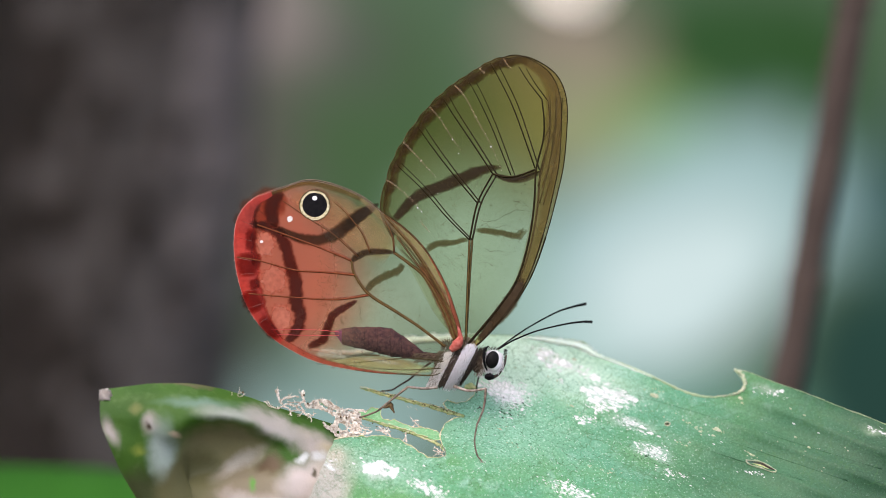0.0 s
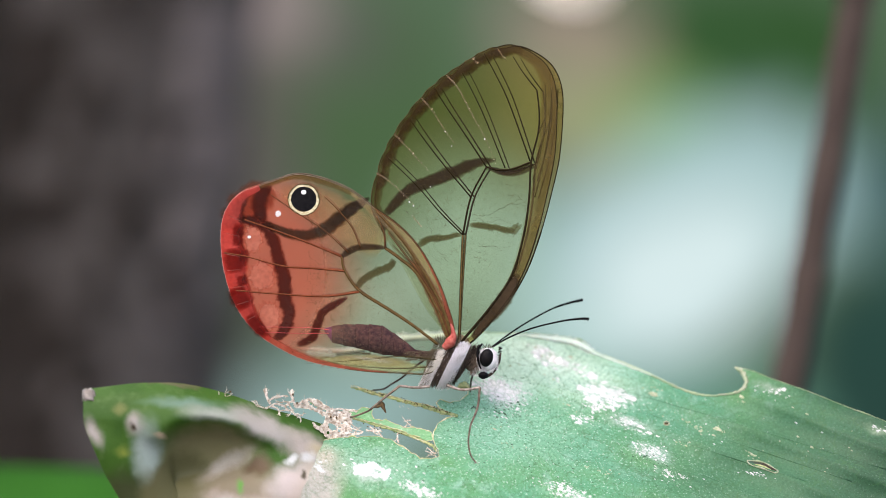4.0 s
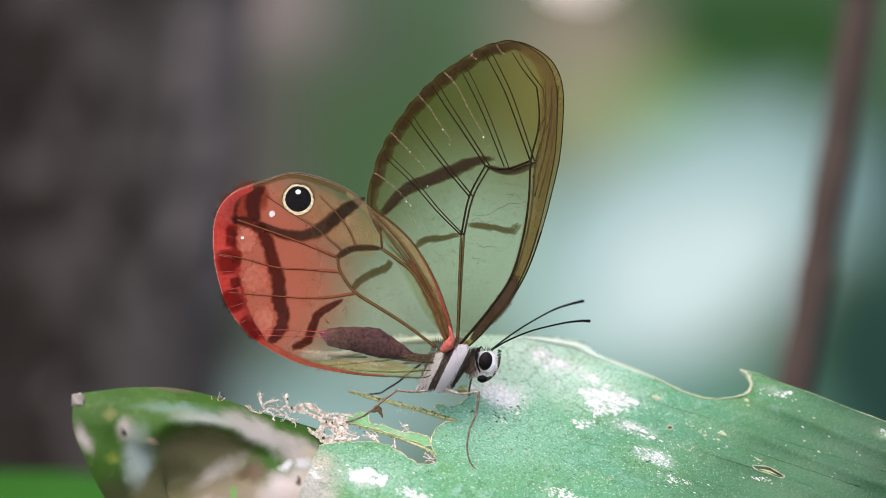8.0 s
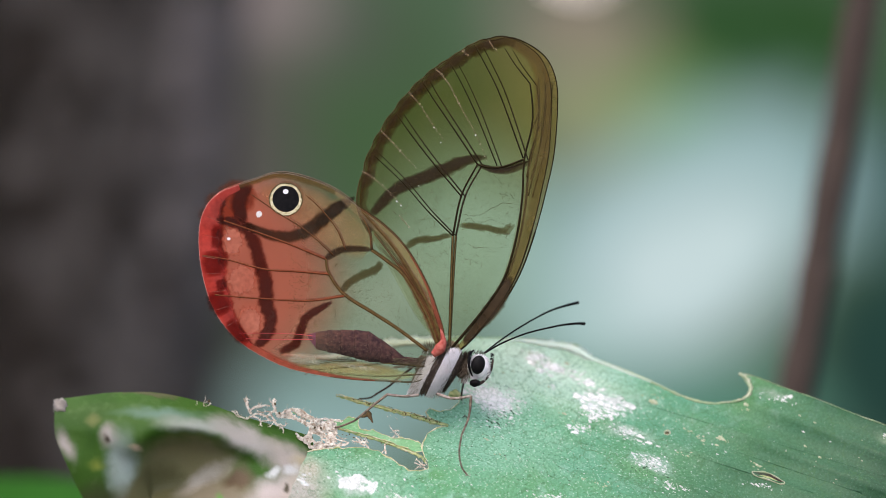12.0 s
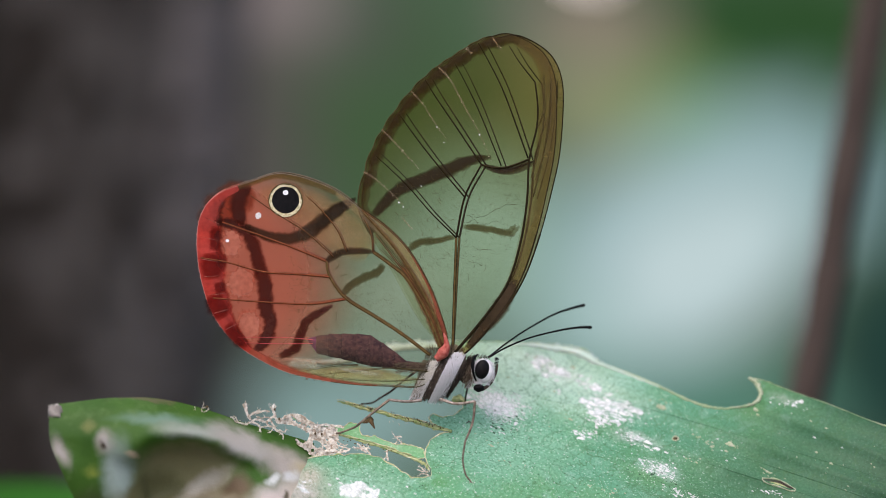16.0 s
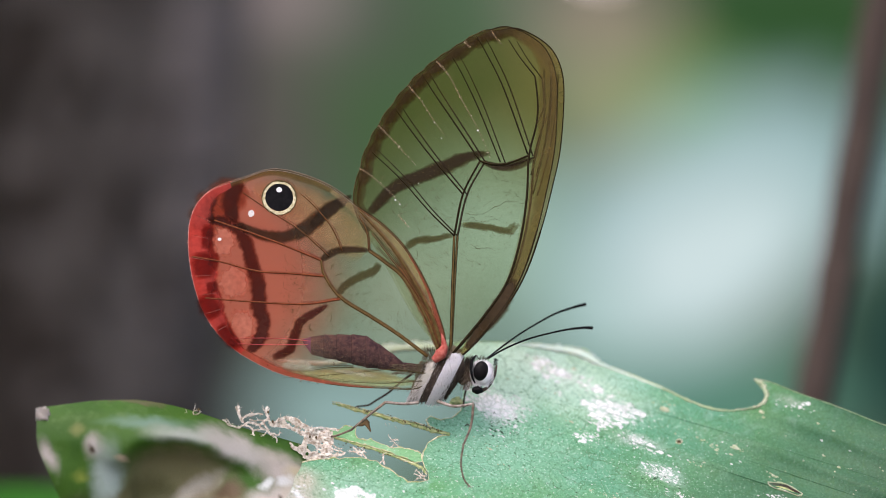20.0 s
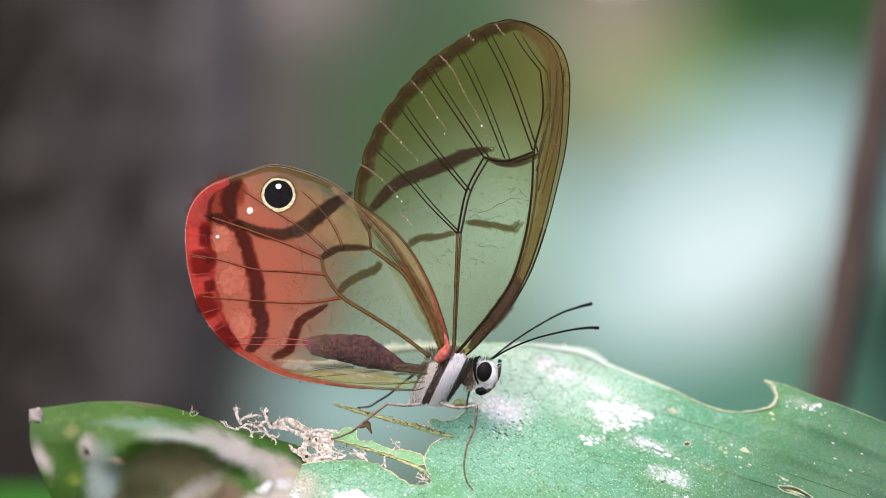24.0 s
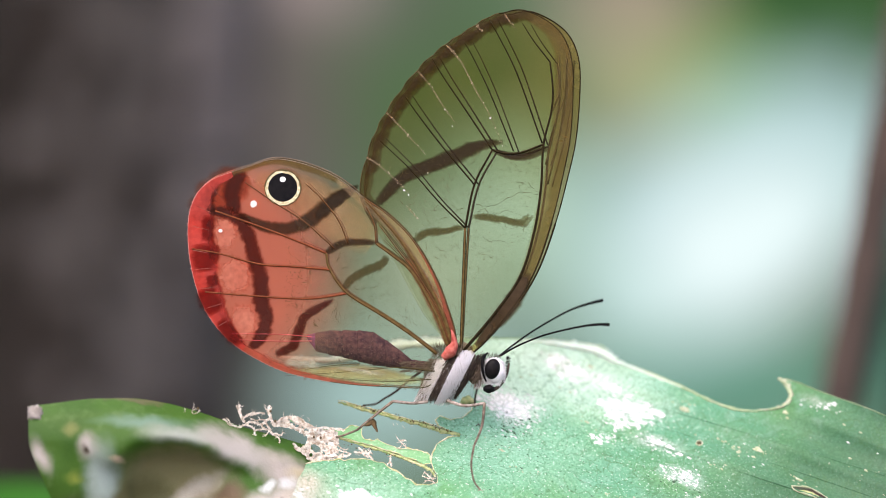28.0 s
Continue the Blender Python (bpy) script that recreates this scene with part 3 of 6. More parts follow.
for i in range(NX):
    u = 2 * i / (NX - 1) - 1
    x = 784 + 1500 * u + 5500 * u ** 3
    dist = (FAR_BACK + 0.394) * math.cos(math.atan((x - 784) / 7800)) - 0.394
    for j in range(NZ):
        u = 2 * j / (NZ - 1) - 1
        y = 441 + 420 * u + 9000 * u ** 5
        p = behind(x, y, dist)
        p.z = max(p.z, -0.05)
        bd_v.append(p - Vector((0, 0, H)))
        bd_a += [x, y, 0.0]
bd_f = [(i * NZ + j, i * NZ + j + 1, (i + 1) * NZ + j + 1, (i + 1) * NZ + j) for i in range(NX - 1) for j in range(NZ - 1)]
backdrop = tagged(part("backdrop", (bd_v, bd_f), backdrop_material()), "glowing sheet painted as blurred dim green and brown forest with pale gaps", "backdrop", kind="structure")
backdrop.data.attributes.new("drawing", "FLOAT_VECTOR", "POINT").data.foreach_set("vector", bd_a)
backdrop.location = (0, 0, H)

# ---- grey-brown tree trunk in the shade, left of the gap ----
TRUNK_D = 0.30
M_BARK = solid("grey brown bark", (0.042, 0.037, 0.0345, 1), (0.078, 0.069, 0.065, 1), 0.9, 60, spec=0.15, bumps=0.8, fine=0.002)
M_LITBARK = solid("painted light on bark", (0.098, 0.085, 0.083, 1), (0.140, 0.121, 0.118, 1), 0.9, 90, spec=0.1, bumps=0.6, fine=0.001)
M_SHADEBARK = solid("painted shade on bark", (0.017, 0.014, 0.012, 1), (0.032, 0.026, 0.023, 1), 0.95, 120, spec=0.05, bumps=0.8, fine=0.002)
axis = [Vector((behind(136, 4000, TRUNK_D).x, TRUNK_D, -0.02))] + [behind(x, y, TRUNK_D) for x, y in spline(((121, 3000), (124, 1600), (134, 900), (164, 500), (201, 100), (251, -600), (346, -2200), (496, -6000)), 8)]
TREE = new("tree")
TREE.location = (axis[0].x, TRUNK_D, 0)
TO = Vector(TREE.location)
TRUNK_R = 0.0215


def on_trunk(u, angle, lift=0.0):
    """Place on the bark at u along the axis (0 to 1), angle in degrees round it from the side facing the leaf."""
    f = u * (len(axis) - 1)
    i = min(int(f), len(axis) - 2)
    p = axis[i].lerp(axis[i + 1], f - i)
    a = radians(angle)
    d = Vector((math.sin(a), -math.cos(a), 0))
    r = TRUNK_R * (1 + 0.05 * noise.noise(Vector((d.x * 2, d.y * 2, p.z * 9))) + 0.035 * noise.noise(Vector((d.x * 9, d.y * 9, p.z * 30)))) + lift
    return p + d * r - TO


def bark_sheet(u0, u1, a0, a1, nu, na, lift):
    vs = [on_trunk(u0 + (u1 - u0) * i / nu, a0 + (a1 - a0) * j / na, lift if 0 < j < na and 0 < i < nu else 0.0 if a1 - a0 < 360 else lift) for i in range(nu + 1) for j in range(na + 1)]
    return vs, [(i * (na + 1) + j, (i + 1) * (na + 1) + j, (i + 1) * (na + 1) + j + 1, i * (na + 1) + j + 1) for i in range(nu) for j in range(na)]


part("trunk", bark_sheet(0, 1, 0, 360, 170, 48, 0.0), M_BARK, TREE, "shaded grey-brown bark")
g = random.Random(77)
for k in range(26):
    u, a = g.uniform(0.25, 0.6), g.uniform(-80, 85)
    part("bark_ridge", bark_sheet(u, u + g.uniform(0.02, 0.06), a, a + g.uniform(5, 12), 14, 5, g.uniform(0.0004, 0.0010)), M_BARK, TREE)
# lit right side of the trunk, painted as pale patches
for u, a, du, da in [(0.47, 40, 0.030, 26), (0.50, 48, 0.030, 24), (0.44, 50, 0.02, 16), (0.52, 20, 0.02, 18)] + [(g.uniform(0.40, 0.62), g.uniform(28, 62), g.uniform(0.015, 0.04), g.uniform(8, 22)) for _ in range(22)]:
    part("lit_patch", bark_sheet(u, u + du, a, a + da, 14, 8, 0.0006), M_LITBARK, TREE, "lit side painted pale pinkish grey")
# shade of the trunk's left and lower sides, painted as dark patches
shade_strips = [(0.20 + 0.03 * k, -89, 0.04, (78 if k < 8 else 62) + 18 * math.sin(k * 2.3)) for k in range(15)] + [(g.uniform(0.2, 0.36), g.uniform(-40, 50), g.uniform(0.03, 0.05), g.uniform(10, 30)) for _ in range(10)] + [(g.uniform(0.34, 0.62), min(30, -30 + abs(g.gauss(0, 32))), g.uniform(0.02, 0.06), g.uniform(6, 16)) for _ in range(14)]
for u, a, du, da in shade_strips:
    part("shade_patch", bark_sheet(u, u + du, a, a + da, 14, 8, 0.0007), M_SHADEBARK, TREE, "shade painted dark on the bark")
tagged(TREE, "slender shaded grey-brown tree trunk, light and shade painted on, out of focus", "tree")

# ---- brown sapling stem behind the leaf ----
STEM_D = 0.10
sap_path = [behind(x, y, STEM_D) for x, y in spline([(1110, 1900), (1310, 1200), (1424, 670), (1474, 400), (1540, 30), (1620, -400), (1800, -1200)], 6)]
sap_path = [Vector((sap_path[0].x - 0.03, STEM_D, -0.02)), Vector((sap_path[0].x - 0.02, STEM_D, 0.5))] + sap_path
sapling = new("sapling")
sapling.location = (sap_path[0].x, STEM_D, 0)
so = Vector(sapling.location)
part("stem", local(tube_data(sap_path, [0.0026] * 2 + [0.0021 + 0.0001 * math.sin(i * 1.7) for i in range(len(sap_path) - 2)], 20), so), M_STEM, sapling)
for k in (18, 27):
    part("node", ball(sap_path[k] - so, 0.0024, 0.0024, 0.0014, seg=16, rings=8, bumpy=0.1, seed=k), M_STEM, sapling)
tagged(sapling, "thin leaning brown sapling stem, out of focus behind the leaf", "sapling")

# ---- the worn leaf ----
LEAF = new("leaf")
LEAF.location = LEAF_AT
LO = Vector(LEAF.location)


def leaf_depth(x, y):
    """Millimetres behind the sheet of the tilted blade."""
    k = min(1.0, max(0.0, (x - 950) / 600))
    return (770 + 0.10 * (x - 850) - y) * 0.75 * (0.080 - 0.045 * k * k * (3 - 2 * k)) + 1.2 * math.sin(x * 0.006) + 0.3 * math.sin(x * 0.02 + y * 0.03) + min(1.0, max(0.0, (x - 860) / 120)) * 0.42 * abs(math.sin(math.pi * (y - 0.40 * x) / 58)) - 0.00025 * max(0.0, 640 - x) ** 2


def on_leaf(x, y, lift=0.0):
    p = w(x, y, leaf_depth(x, y))
    return p + Vector((0, -0.57, 0.82)) * (lift * MM)


EDGE = ((806, 596), (850, 594), (905, 594), (960, 596), (1000, 601), (1036, 608), (1052, 624), (1092, 640), (1150, 664), (1200, 688), (1236, 700), (1268, 703),
        (1300, 698), (1318, 690), (1317, 676), (1302, 657), (1326, 660), (1365, 675), (1425, 696), (1490, 722), (1568, 752), (1700, 815))
TORN = ((500, 960), (548, 880), (578, 808), (592, 780), (611, 775), (640, 773), (658, 772), (677, 772), (689, 773), (706, 778), (715, 783), (729, 791), (741, 800), (757, 810), (776, 812), (788, 807), (790, 796), (782, 786),
        (779, 777), (781, 764), (786, 750), (804, 741), (820, 738), (804, 730), (790, 724), (785, 715), (792, 710), (807, 714), (824, 712), (838, 700), (842, 660), (836, 640), (818, 622), (796, 606))


def ragged(pts, size, step, seed):
    """An outline with fine torn unevenness."""
    out = []
    for a, b in zip(pts[:-1], pts[1:]):
        a, b = Vector(a), Vector(b)
        n = max(1, int((b - a).length / step))
        for i in range(n):
            p = a.lerp(b, i / n)
            q = noise.noise_vector(Vector((p.x * 0.09, p.y * 0.09, seed))) * size + noise.noise_vector(Vector((p.x * 0.3, p.y * 0.3, seed + 5))) * size * 0.5
            out.append((p.x + q.x, p.y + q.y))
    return out


def inside_and_dist(X, Y, poly):
    P = np.array(poly)
    Q = np.roll(P, -1, 0)
    best = np.full(X.shape, 1e9)
    ins = np.zeros(X.shape, bool)
    for (ax, ay), (bx, by) in zip(P, Q):
        dx, dy = bx - ax, by - ay
        t = np.clip(((X - ax) * dx + (Y - ay) * dy) / (dx * dx + dy * dy + 1e-12), 0, 1)
        best = np.minimum(best, np.hypot(X - ax - t * dx, Y - ay - t * dy))
        if ay != by:
            c = ((ay > Y) != (by > Y)) & (X < (bx - ax) * (Y - ay) / (by - ay) + ax)
            ins ^= c
    return np.where(ins, -best, best)


def blade(poly, holes, x0, x1, y0, y1, step, place):
    """A sheet cut to the outline, its border points drawn onto the edge."""
    xs, ys = np.arange(x0, x1, step), np.arange(y0, y1, step)
    X, Y = np.meshgrid(xs, ys, indexing="ij")

    def sd(a, b):
        d = inside_and_dist(a, b, poly)
        for h in holes:
            d = np.maximum(d, -inside_and_dist(a, b, h))
        return d

    d = sd(X, Y)
    core = (d[:-1, :-1] < step * 0.25) & (d[1:, :-1] < step * 0.25) & (d[:-1, 1:] < step * 0.25) & (d[1:, 1:] < step * 0.25)
    near = np.abs(d) < step * 1.2
    for _ in range(3):
        e = 0.5
        gx, gy = (sd(X + e, Y) - sd(X - e, Y)) / (2 * e), (sd(X, Y + e) - sd(X, Y - e)) / (2 * e)
        edge = np.zeros_like(core)
        pad = np.pad(core, 1)
        used = pad[:-1, :-1] | pad[1:, :-1] | pad[:-1, 1:] | pad[1:, 1:]
        full = pad[:-1, :-1] & pad[1:, :-1] & pad[:-1, 1:] & pad[1:, 1:]
        rim = used & ~full & near
        dd = np.clip(sd(X, Y), -step, step)
        X, Y = np.where(rim, X - gx * dd, X), np.where(rim, Y - gy * dd, Y)
    idx = -np.ones(X.shape, int)
    idx[used] = np.arange(used.sum())
    vs = [place(a, b) for a, b in zip(X[used], Y[used])]
    ii, jj = np.nonzero(core)
    fs = np.stack([idx[ii, jj], idx[ii, jj + 1], idx[ii + 1, jj + 1], idx[ii + 1, jj]], 1)
    return vs, [tuple(int(k) for k in f) for f in fs]


edge_pts = [tuple(p) for p in spline(EDGE, 5)]
torn_pts = ragged(TORN + (EDGE[0],), 3.0, 7, 3)
outline = edge_pts + [(1700, 960)] + torn_pts
slit = [(1347 + 27 * math.cos(a), 825 + 5.5 * math.sin(a) * (1 + 0.3 * math.sin(3 * a)) + 9 * math.cos(a)) for a in np.linspace(0, 2 * math.pi, 18)[:-1]]
hole_a = [(1181 + 5 * math.cos(a), 751 + 3.5 * math.sin(a)) for a in np.linspace(0, 2 * math.pi, 10)[:-1]]
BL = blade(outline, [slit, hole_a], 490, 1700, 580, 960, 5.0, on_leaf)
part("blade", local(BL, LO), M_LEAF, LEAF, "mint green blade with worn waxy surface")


def edge_tube(pts, r, lift=0.03):
    p = [on_leaf(x, y, lift) for x, y in pts]
    return (p, [r * MM * (0.15 + 2.0 * abs(noise.noise(q * 1400)) + 0.9 * abs(noise.noise(q * 3600))) for q in p], 6)


def sliver(pts, widths, seed, lift=0.0, rag=0.22):
    """A ragged strip of leaf with thickness along sheet points."""
    sp = spline([(*p, q) for p, q in zip(pts, widths)], 16)
    vs, fs = [], []
    for i, (x, y, h) in enumerate(sp):
        a = sp[min(i + 1, len(sp) - 1)] - sp[max(i - 1, 0)]
        nx, ny = -a[1] / math.hypot(a[0], a[1]), a[0] / math.hypot(a[0], a[1])
        for s, z in ((-1, 0), (0, 0.035), (1, 0), (0, -0.04)):
            hh = h * (1 + 1.1 * rag * noise.noise(Vector((i * 0.8, s * 3, seed))) + 1.1 * rag * noise.noise(Vector((i * 0.19, s * 3, seed + 4))))
            vs.append(on_leaf(x + nx * s * hh, y + ny * s * hh, lift + z))
    for i in range(len(sp) - 1):
        for k in range(4):
            fs.append((i * 4 + k, i * 4 + (k + 1) % 4, i * 4 + 4 + (k + 1) % 4, i * 4 + 4 + k))
    fs += [(3, 2, 1, 0), tuple((len(sp) - 1) * 4 + k for k in range(4))]
    return vs, fs


part("torn_edge", local(tubes([edge_tube(torn_pts[next(i for i, p in enumerate(torn_pts) if p[1] < 782):-12], 0.06)]), LO), M_RIM, LEAF, "dry yellowish torn edge")
part("blade_edge", local(tubes([edge_tube(edge_pts, 0.05)]), LO), M_PALEEDGE, LEAF, "thin pale leaf edge")
part("dry_margin", local(sliver([(1100, 644), (1150, 665), (1200, 689), (1236, 701), (1268, 704)], [0.8, 1.4, 1.8, 2, 1], 28, 0.03, 0.9), LO), M_PALEEDGE, LEAF, "pale dry margin of the far edge")
part("hook", local(sliver([(1299, 655), (1310, 661), (1317, 673), (1317, 686), (1306, 696), (1288, 701), (1268, 702)], [2, 3.4, 3.8, 3.2, 2.6, 1.6, 0.8], 27, 0.05, 0.8), LO), M_TAN, LEAF, "tan dried hook of torn edge")
part("slit_rim", local(tubes([edge_tube(slit + slit[:1], 0.08)]), LO), M_TAN, LEAF, "tan rim of a slit in the blade")
part("scab", local(tubes([edge_tube([(1326, 820), (1345, 827), (1366, 833)], 0.12, -0.1)]), LO), M_SCAB, LEAF, "brown scab in the slit")
part("slit_flap", local(([on_leaf(x, y + 3, -0.12) for x, y in slit], [tuple(range(len(slit)))]), LO), M_RIB, LEAF, "olive tissue inside the slit", smooth=False)
part("hole_rim", local(tubes([edge_tube(hole_a + hole_a[:1], 0.1)]), LO), M_TAN, LEAF, "tan rim of a small hole")
part("hole_scab", local(([on_leaf(x, y, -0.1) for x, y in hole_a], [tuple(range(len(hole_a)))]), LO), M_SCAB, LEAF, "dark dead tissue in the hole", smooth=False)
# side veins, faintly raised
for a, b, c in (((860, 690), (1080, 742), (1420, 850)), ((900, 640), (1150, 705), (1560, 830)), ((850, 745), (1010, 790), (1280, 890)),
                ((840, 800), (930, 830), (1080, 890)), ((880, 665), (1110, 722), (1500, 850)), ((855, 718), (1050, 768), (1350, 880)), ((845, 775), (980, 815), (1180, 895)), ((640, 800), (740, 830), (850, 890))):
    sp = spline((a, b, c), 14)
    part("side_vein", local(tubes([([on_leaf(x, y, -0.055) for x, y in sp], 0.085 * MM, 8)]), LO), M_LEAF, LEAF)

# ---- ribs left over in the eaten part ----
part("pale_rim", local(sliver([(905, 597), (946, 599), (976, 603), (1006, 607), (1030, 613), (1048, 623), (1062, 631), (1090, 642), (1120, 654), (1160, 670)], [1, 3, 5, 6.5, 8, 6.5, 3, 2, 1.6, 0.8], 71, 0.02, 0.6), LO), M_FARRIM, LEAF, "dry pale rim of the far edge")
part("rib_spike", local(sliver([(637, 689), (651, 692), (679, 700), (708, 707), (736, 715), (764, 722), (793, 731), (822, 738)], [0.6, 2.2, 3.0, 3.0, 3.2, 3.4, 3.6, 2.4], 1, 0.1, 0.6), LO), M_RIB, LEAF, "yellow green bare rib with dark specks")
part("rib_lower", local(sliver([(618, 733), (652, 744), (680, 753), (709, 761), (737, 771), (760, 780), (778, 789), (786, 799)], [1.2, 2.2, 2.4, 2.5, 2.6, 2.8, 2.6, 1.5], 2, 0.06, 0.6), LO), M_RIB, LEAF, "yellow bare rib")
SCRAP = ((612, 729), (646, 729), (660, 723), (673, 726), (673, 734), (677, 742), (689, 746), (698, 743), (705, 747), (717, 752), (727, 758), (748, 758), (765, 761), (778, 767), (780, 779), (765, 781), (743, 775), (720, 767), (694, 758), (666, 749), (641, 743), (618, 738))
scrap_ring = ragged(SCRAP + SCRAP[:1], 2.0, 3, 11)
part("leaf_scrap", local(blade(scrap_ring, [], 606, 786, 718, 786, 2.2, lambda x, y: on_leaf(x, y, 0.04)), LO), M_SCRAP, LEAF, "green scrap of blade along the rib")
part("scrap_edge", local(tubes([edge_tube(scrap_ring[:72], 0.06, 0.06)]), LO), M_RIM, LEAF, "dry pale edge of the scrap")
for pts in (((637, 687), (651, 690), (679, 697), (708, 704), (736, 712), (764, 719), (793, 728)), ((640, 741), (680, 751), (709, 759), (737, 769), (760, 778))):
    part("rib_fray", local(tubes([edge_tube(ragged(pts, 2.2, 3, 21), 0.04, 0.14)]), LO), M_RIM, LEAF, "pale frayed edge of the rib")
part("leaf_scrap", local(sliver([(822, 690), (832, 685), (844, 689)], [3, 7, 2], 5), LO), M_RIB, LEAF, "yellow green scrap of blade")
part("leaf_scrap", local(sliver([(566, 712), (590, 722), (612, 729), (632, 731)], [1.5, 2.5, 4, 4], 6, -0.1), LO), M_SCRAP, LEAF, "thin green scrap behind the fibres")
part("far_edge", local(sliver([(548, 618), (590, 622), (640, 622), (700, 606), (760, 598), (820, 598), (900, 602)], [2, 4, 6, 8, 8, 9, 8], 17, -0.1, 0.4), LO), M_FARRIM, LEAF, "pale far edge of the leaf behind the butterfly")
part("dry_flake", local(sliver([(676, 727), (684, 726), (690, 722), (694, 729), (698, 737)], [1.5, 3, 5, 3, 1], 8, 0.4), LO), M_SCAB, LEAF, "curled brown flake")
specks = []
for i in range(60):
    u = random.random()
    x, y = 650 + 165 * u, 690 + 46 * u + random.uniform(-3, 3)
    if i > 38:
        x, y = 620 + 160 * u, 743 + 44 * u + random.uniform(-3, 3)
    p = on_leaf(x, y, 0.22)
    specks.append(([p, p + Vector((0.06 * MM, 0, -0.02 * MM)), p + Vector((0.12 * MM, 0, -0.04 * MM))], [0.02 * MM, random.uniform(0.03, 0.08) * MM, 0.02 * MM], 5))
tagged(part("rib_speck", local(tubes(specks), LO), M_SCAB, LEAF, "dark specks on the ribs"), kind="stuff")

# skeleton of the tissue where the leaf is eaten: flat ragged strands round uneven holes
def on_lace(x, y, lift=0.0):
    d = -2.2 - 0.018 * max(0.0, 560 - x)
    k = min(1.0, max(0.0, (x - 600) / 80))
    return w(x, y, d * (1 - k) + leaf_depth(x, y) * k) + Vector((0, -0.57, 0.82)) * (lift * MM)


def lace_strand(pts, wide_a, wide_b, k, g):
    """A flat strand with frayed sides, pits and short side threads."""
    sp = spline(pts, max(4, int(26 / len(pts)) + 4))
    n = len(sp) - 1
    vs, fs = [], []
    for i, (x, y) in enumerate(sp):
        a = sp[min(i + 1, n)] - sp[max(i - 1, 0)]
        ln = math.hypot(a[0], a[1]) or 1
        nx, ny = -a[1] / ln, a[0] / ln
        h = (wide_a + (wide_b - wide_a) * i / n) * (0.45 if i in (0, n) else 1.0) * 0.80
        jx, jy = 0.8 * noise.noise(Vector((x * 0.35, y * 0.35, 2))), 0.8 * noise.noise(Vector((x * 0.35, y * 0.35, 9)))
        lift = 0.12 + 0.22 * noise.noise(Vector((x * 0.09, y * 0.09, k)))
        for side, z in ((-1, 0.0), (-0.35, 0.05), (0.35, 0.04), (1, 0.0), (0, -0.07)):
            q = h * (1 + 0.9 * noise.noise(Vector((i * 0.75, side * 3, k))) + 0.7 * noise.noise(Vector((i * 2.1, side * 5, k + 7))))
            vs.append(on_lace(x + jx + nx * side * q, y + jy + ny * side * q, lift + z * (0.5 + h * 0.4) + 0.05 * noise.noise(Vector((i * 1.3, side * 4, k + 3)))))
    for i in range(n):
        for c in range(5):
            fs.append((i * 5 + c, i * 5 + (c + 1) % 5, i * 5 + 5 + (c + 1) % 5, i * 5 + 5 + c))
    fs += [(4, 3, 2, 1, 0), tuple(n * 5 + c for c in range(5))]
    threads = []
    for i in range(1, n):
        if g.random() < 0.16:
            x, y = sp[i]
            a, q = g.uniform(0, 6.28), g.choice((2.5, 3.5, 5.0, 7.0))
            p0, p2 = on_lace(x, y, 0.15), on_lace(x + q * math.cos(a), y + q * math.sin(a), g.uniform(0.05, 0.4))
            threads.append(([p0, (p0 + p2) / 2 + Vector((g.gauss(0, 0.6), 0, g.gauss(0, 0.6))) * U, p2], [0.55 * U, 0.38 * U, 0.15 * U], 4))
    tv, tf = tubes(threads) if threads else ([], [])
    return vs + list(tv), fs + [tuple(c + len(vs) for c in f) for f in tf]


# each strand: places along it, half width at its two ends
POST_LEFT = ((((491, 690), (492, 701), (495, 710), (500, 718)), 3.0, 2.4), (((487, 692), (490, 697), (492, 703)), 1.7, 1.9), (((495, 711), (508, 707), (519, 705), (530, 705)), 2.2, 1.7),
    (((502, 709), (508, 704), (515, 703)), 1.2, 0.8), (((500, 720), (513, 719), (524, 721), (532, 717), (538, 710)), 2.2, 2.4), (((508, 712), (517, 714), (532, 714)), 1.1, 1.1),
    (((467, 712), (473, 717), (480, 723), (489, 725), (499, 721), (506, 723)), 1.4, 2.0), (((473, 711), (480, 721)), 0.6, 1.3), (((499, 721), (506, 723), (513, 728), (515, 737), (517, 739)), 1.9, 1.5))
POST_RIGHT = ((((537, 691), (535, 700), (537, 708), (541, 718), (546, 726)), 2.0, 3.0), (((530, 696), (534, 700), (536, 705)), 0.9, 1.7), (((540, 694), (538, 703)), 0.8, 1.5),
    (((530, 717), (536, 727), (542, 734), (552, 738), (557, 733)), 2.0, 1.5), (((513, 730), (527, 728), (536, 730), (544, 738), (551, 743), (550, 752)), 1.6, 1.4), (((524, 721), (530, 728)), 1.9, 1.6),
    (((536, 730), (531, 737), (526, 739)), 1.1, 0.6), (((539, 717), (549, 719), (556, 714)), 2.4, 2.6))
ARCH = ((((544, 720), (555, 713), (565, 710), (576, 710), (586, 716), (597, 723), (611, 727), (630, 728), (649, 730)), 2.4, 2.4), (((548, 721), (562, 721), (574, 725), (585, 731), (595, 737)), 3.0, 3.7), (((569, 712), (577, 719), (589, 725), (602, 731), (619, 735), (635, 733)), 1.9, 2.8),
    (((555, 714), (561, 721)), 1.5, 1.5), (((583, 716), (580, 727)), 1.3, 1.3), (((597, 724), (595, 736)), 1.7, 2.0),
    (((611, 727), (610, 741)), 2.0, 2.0))
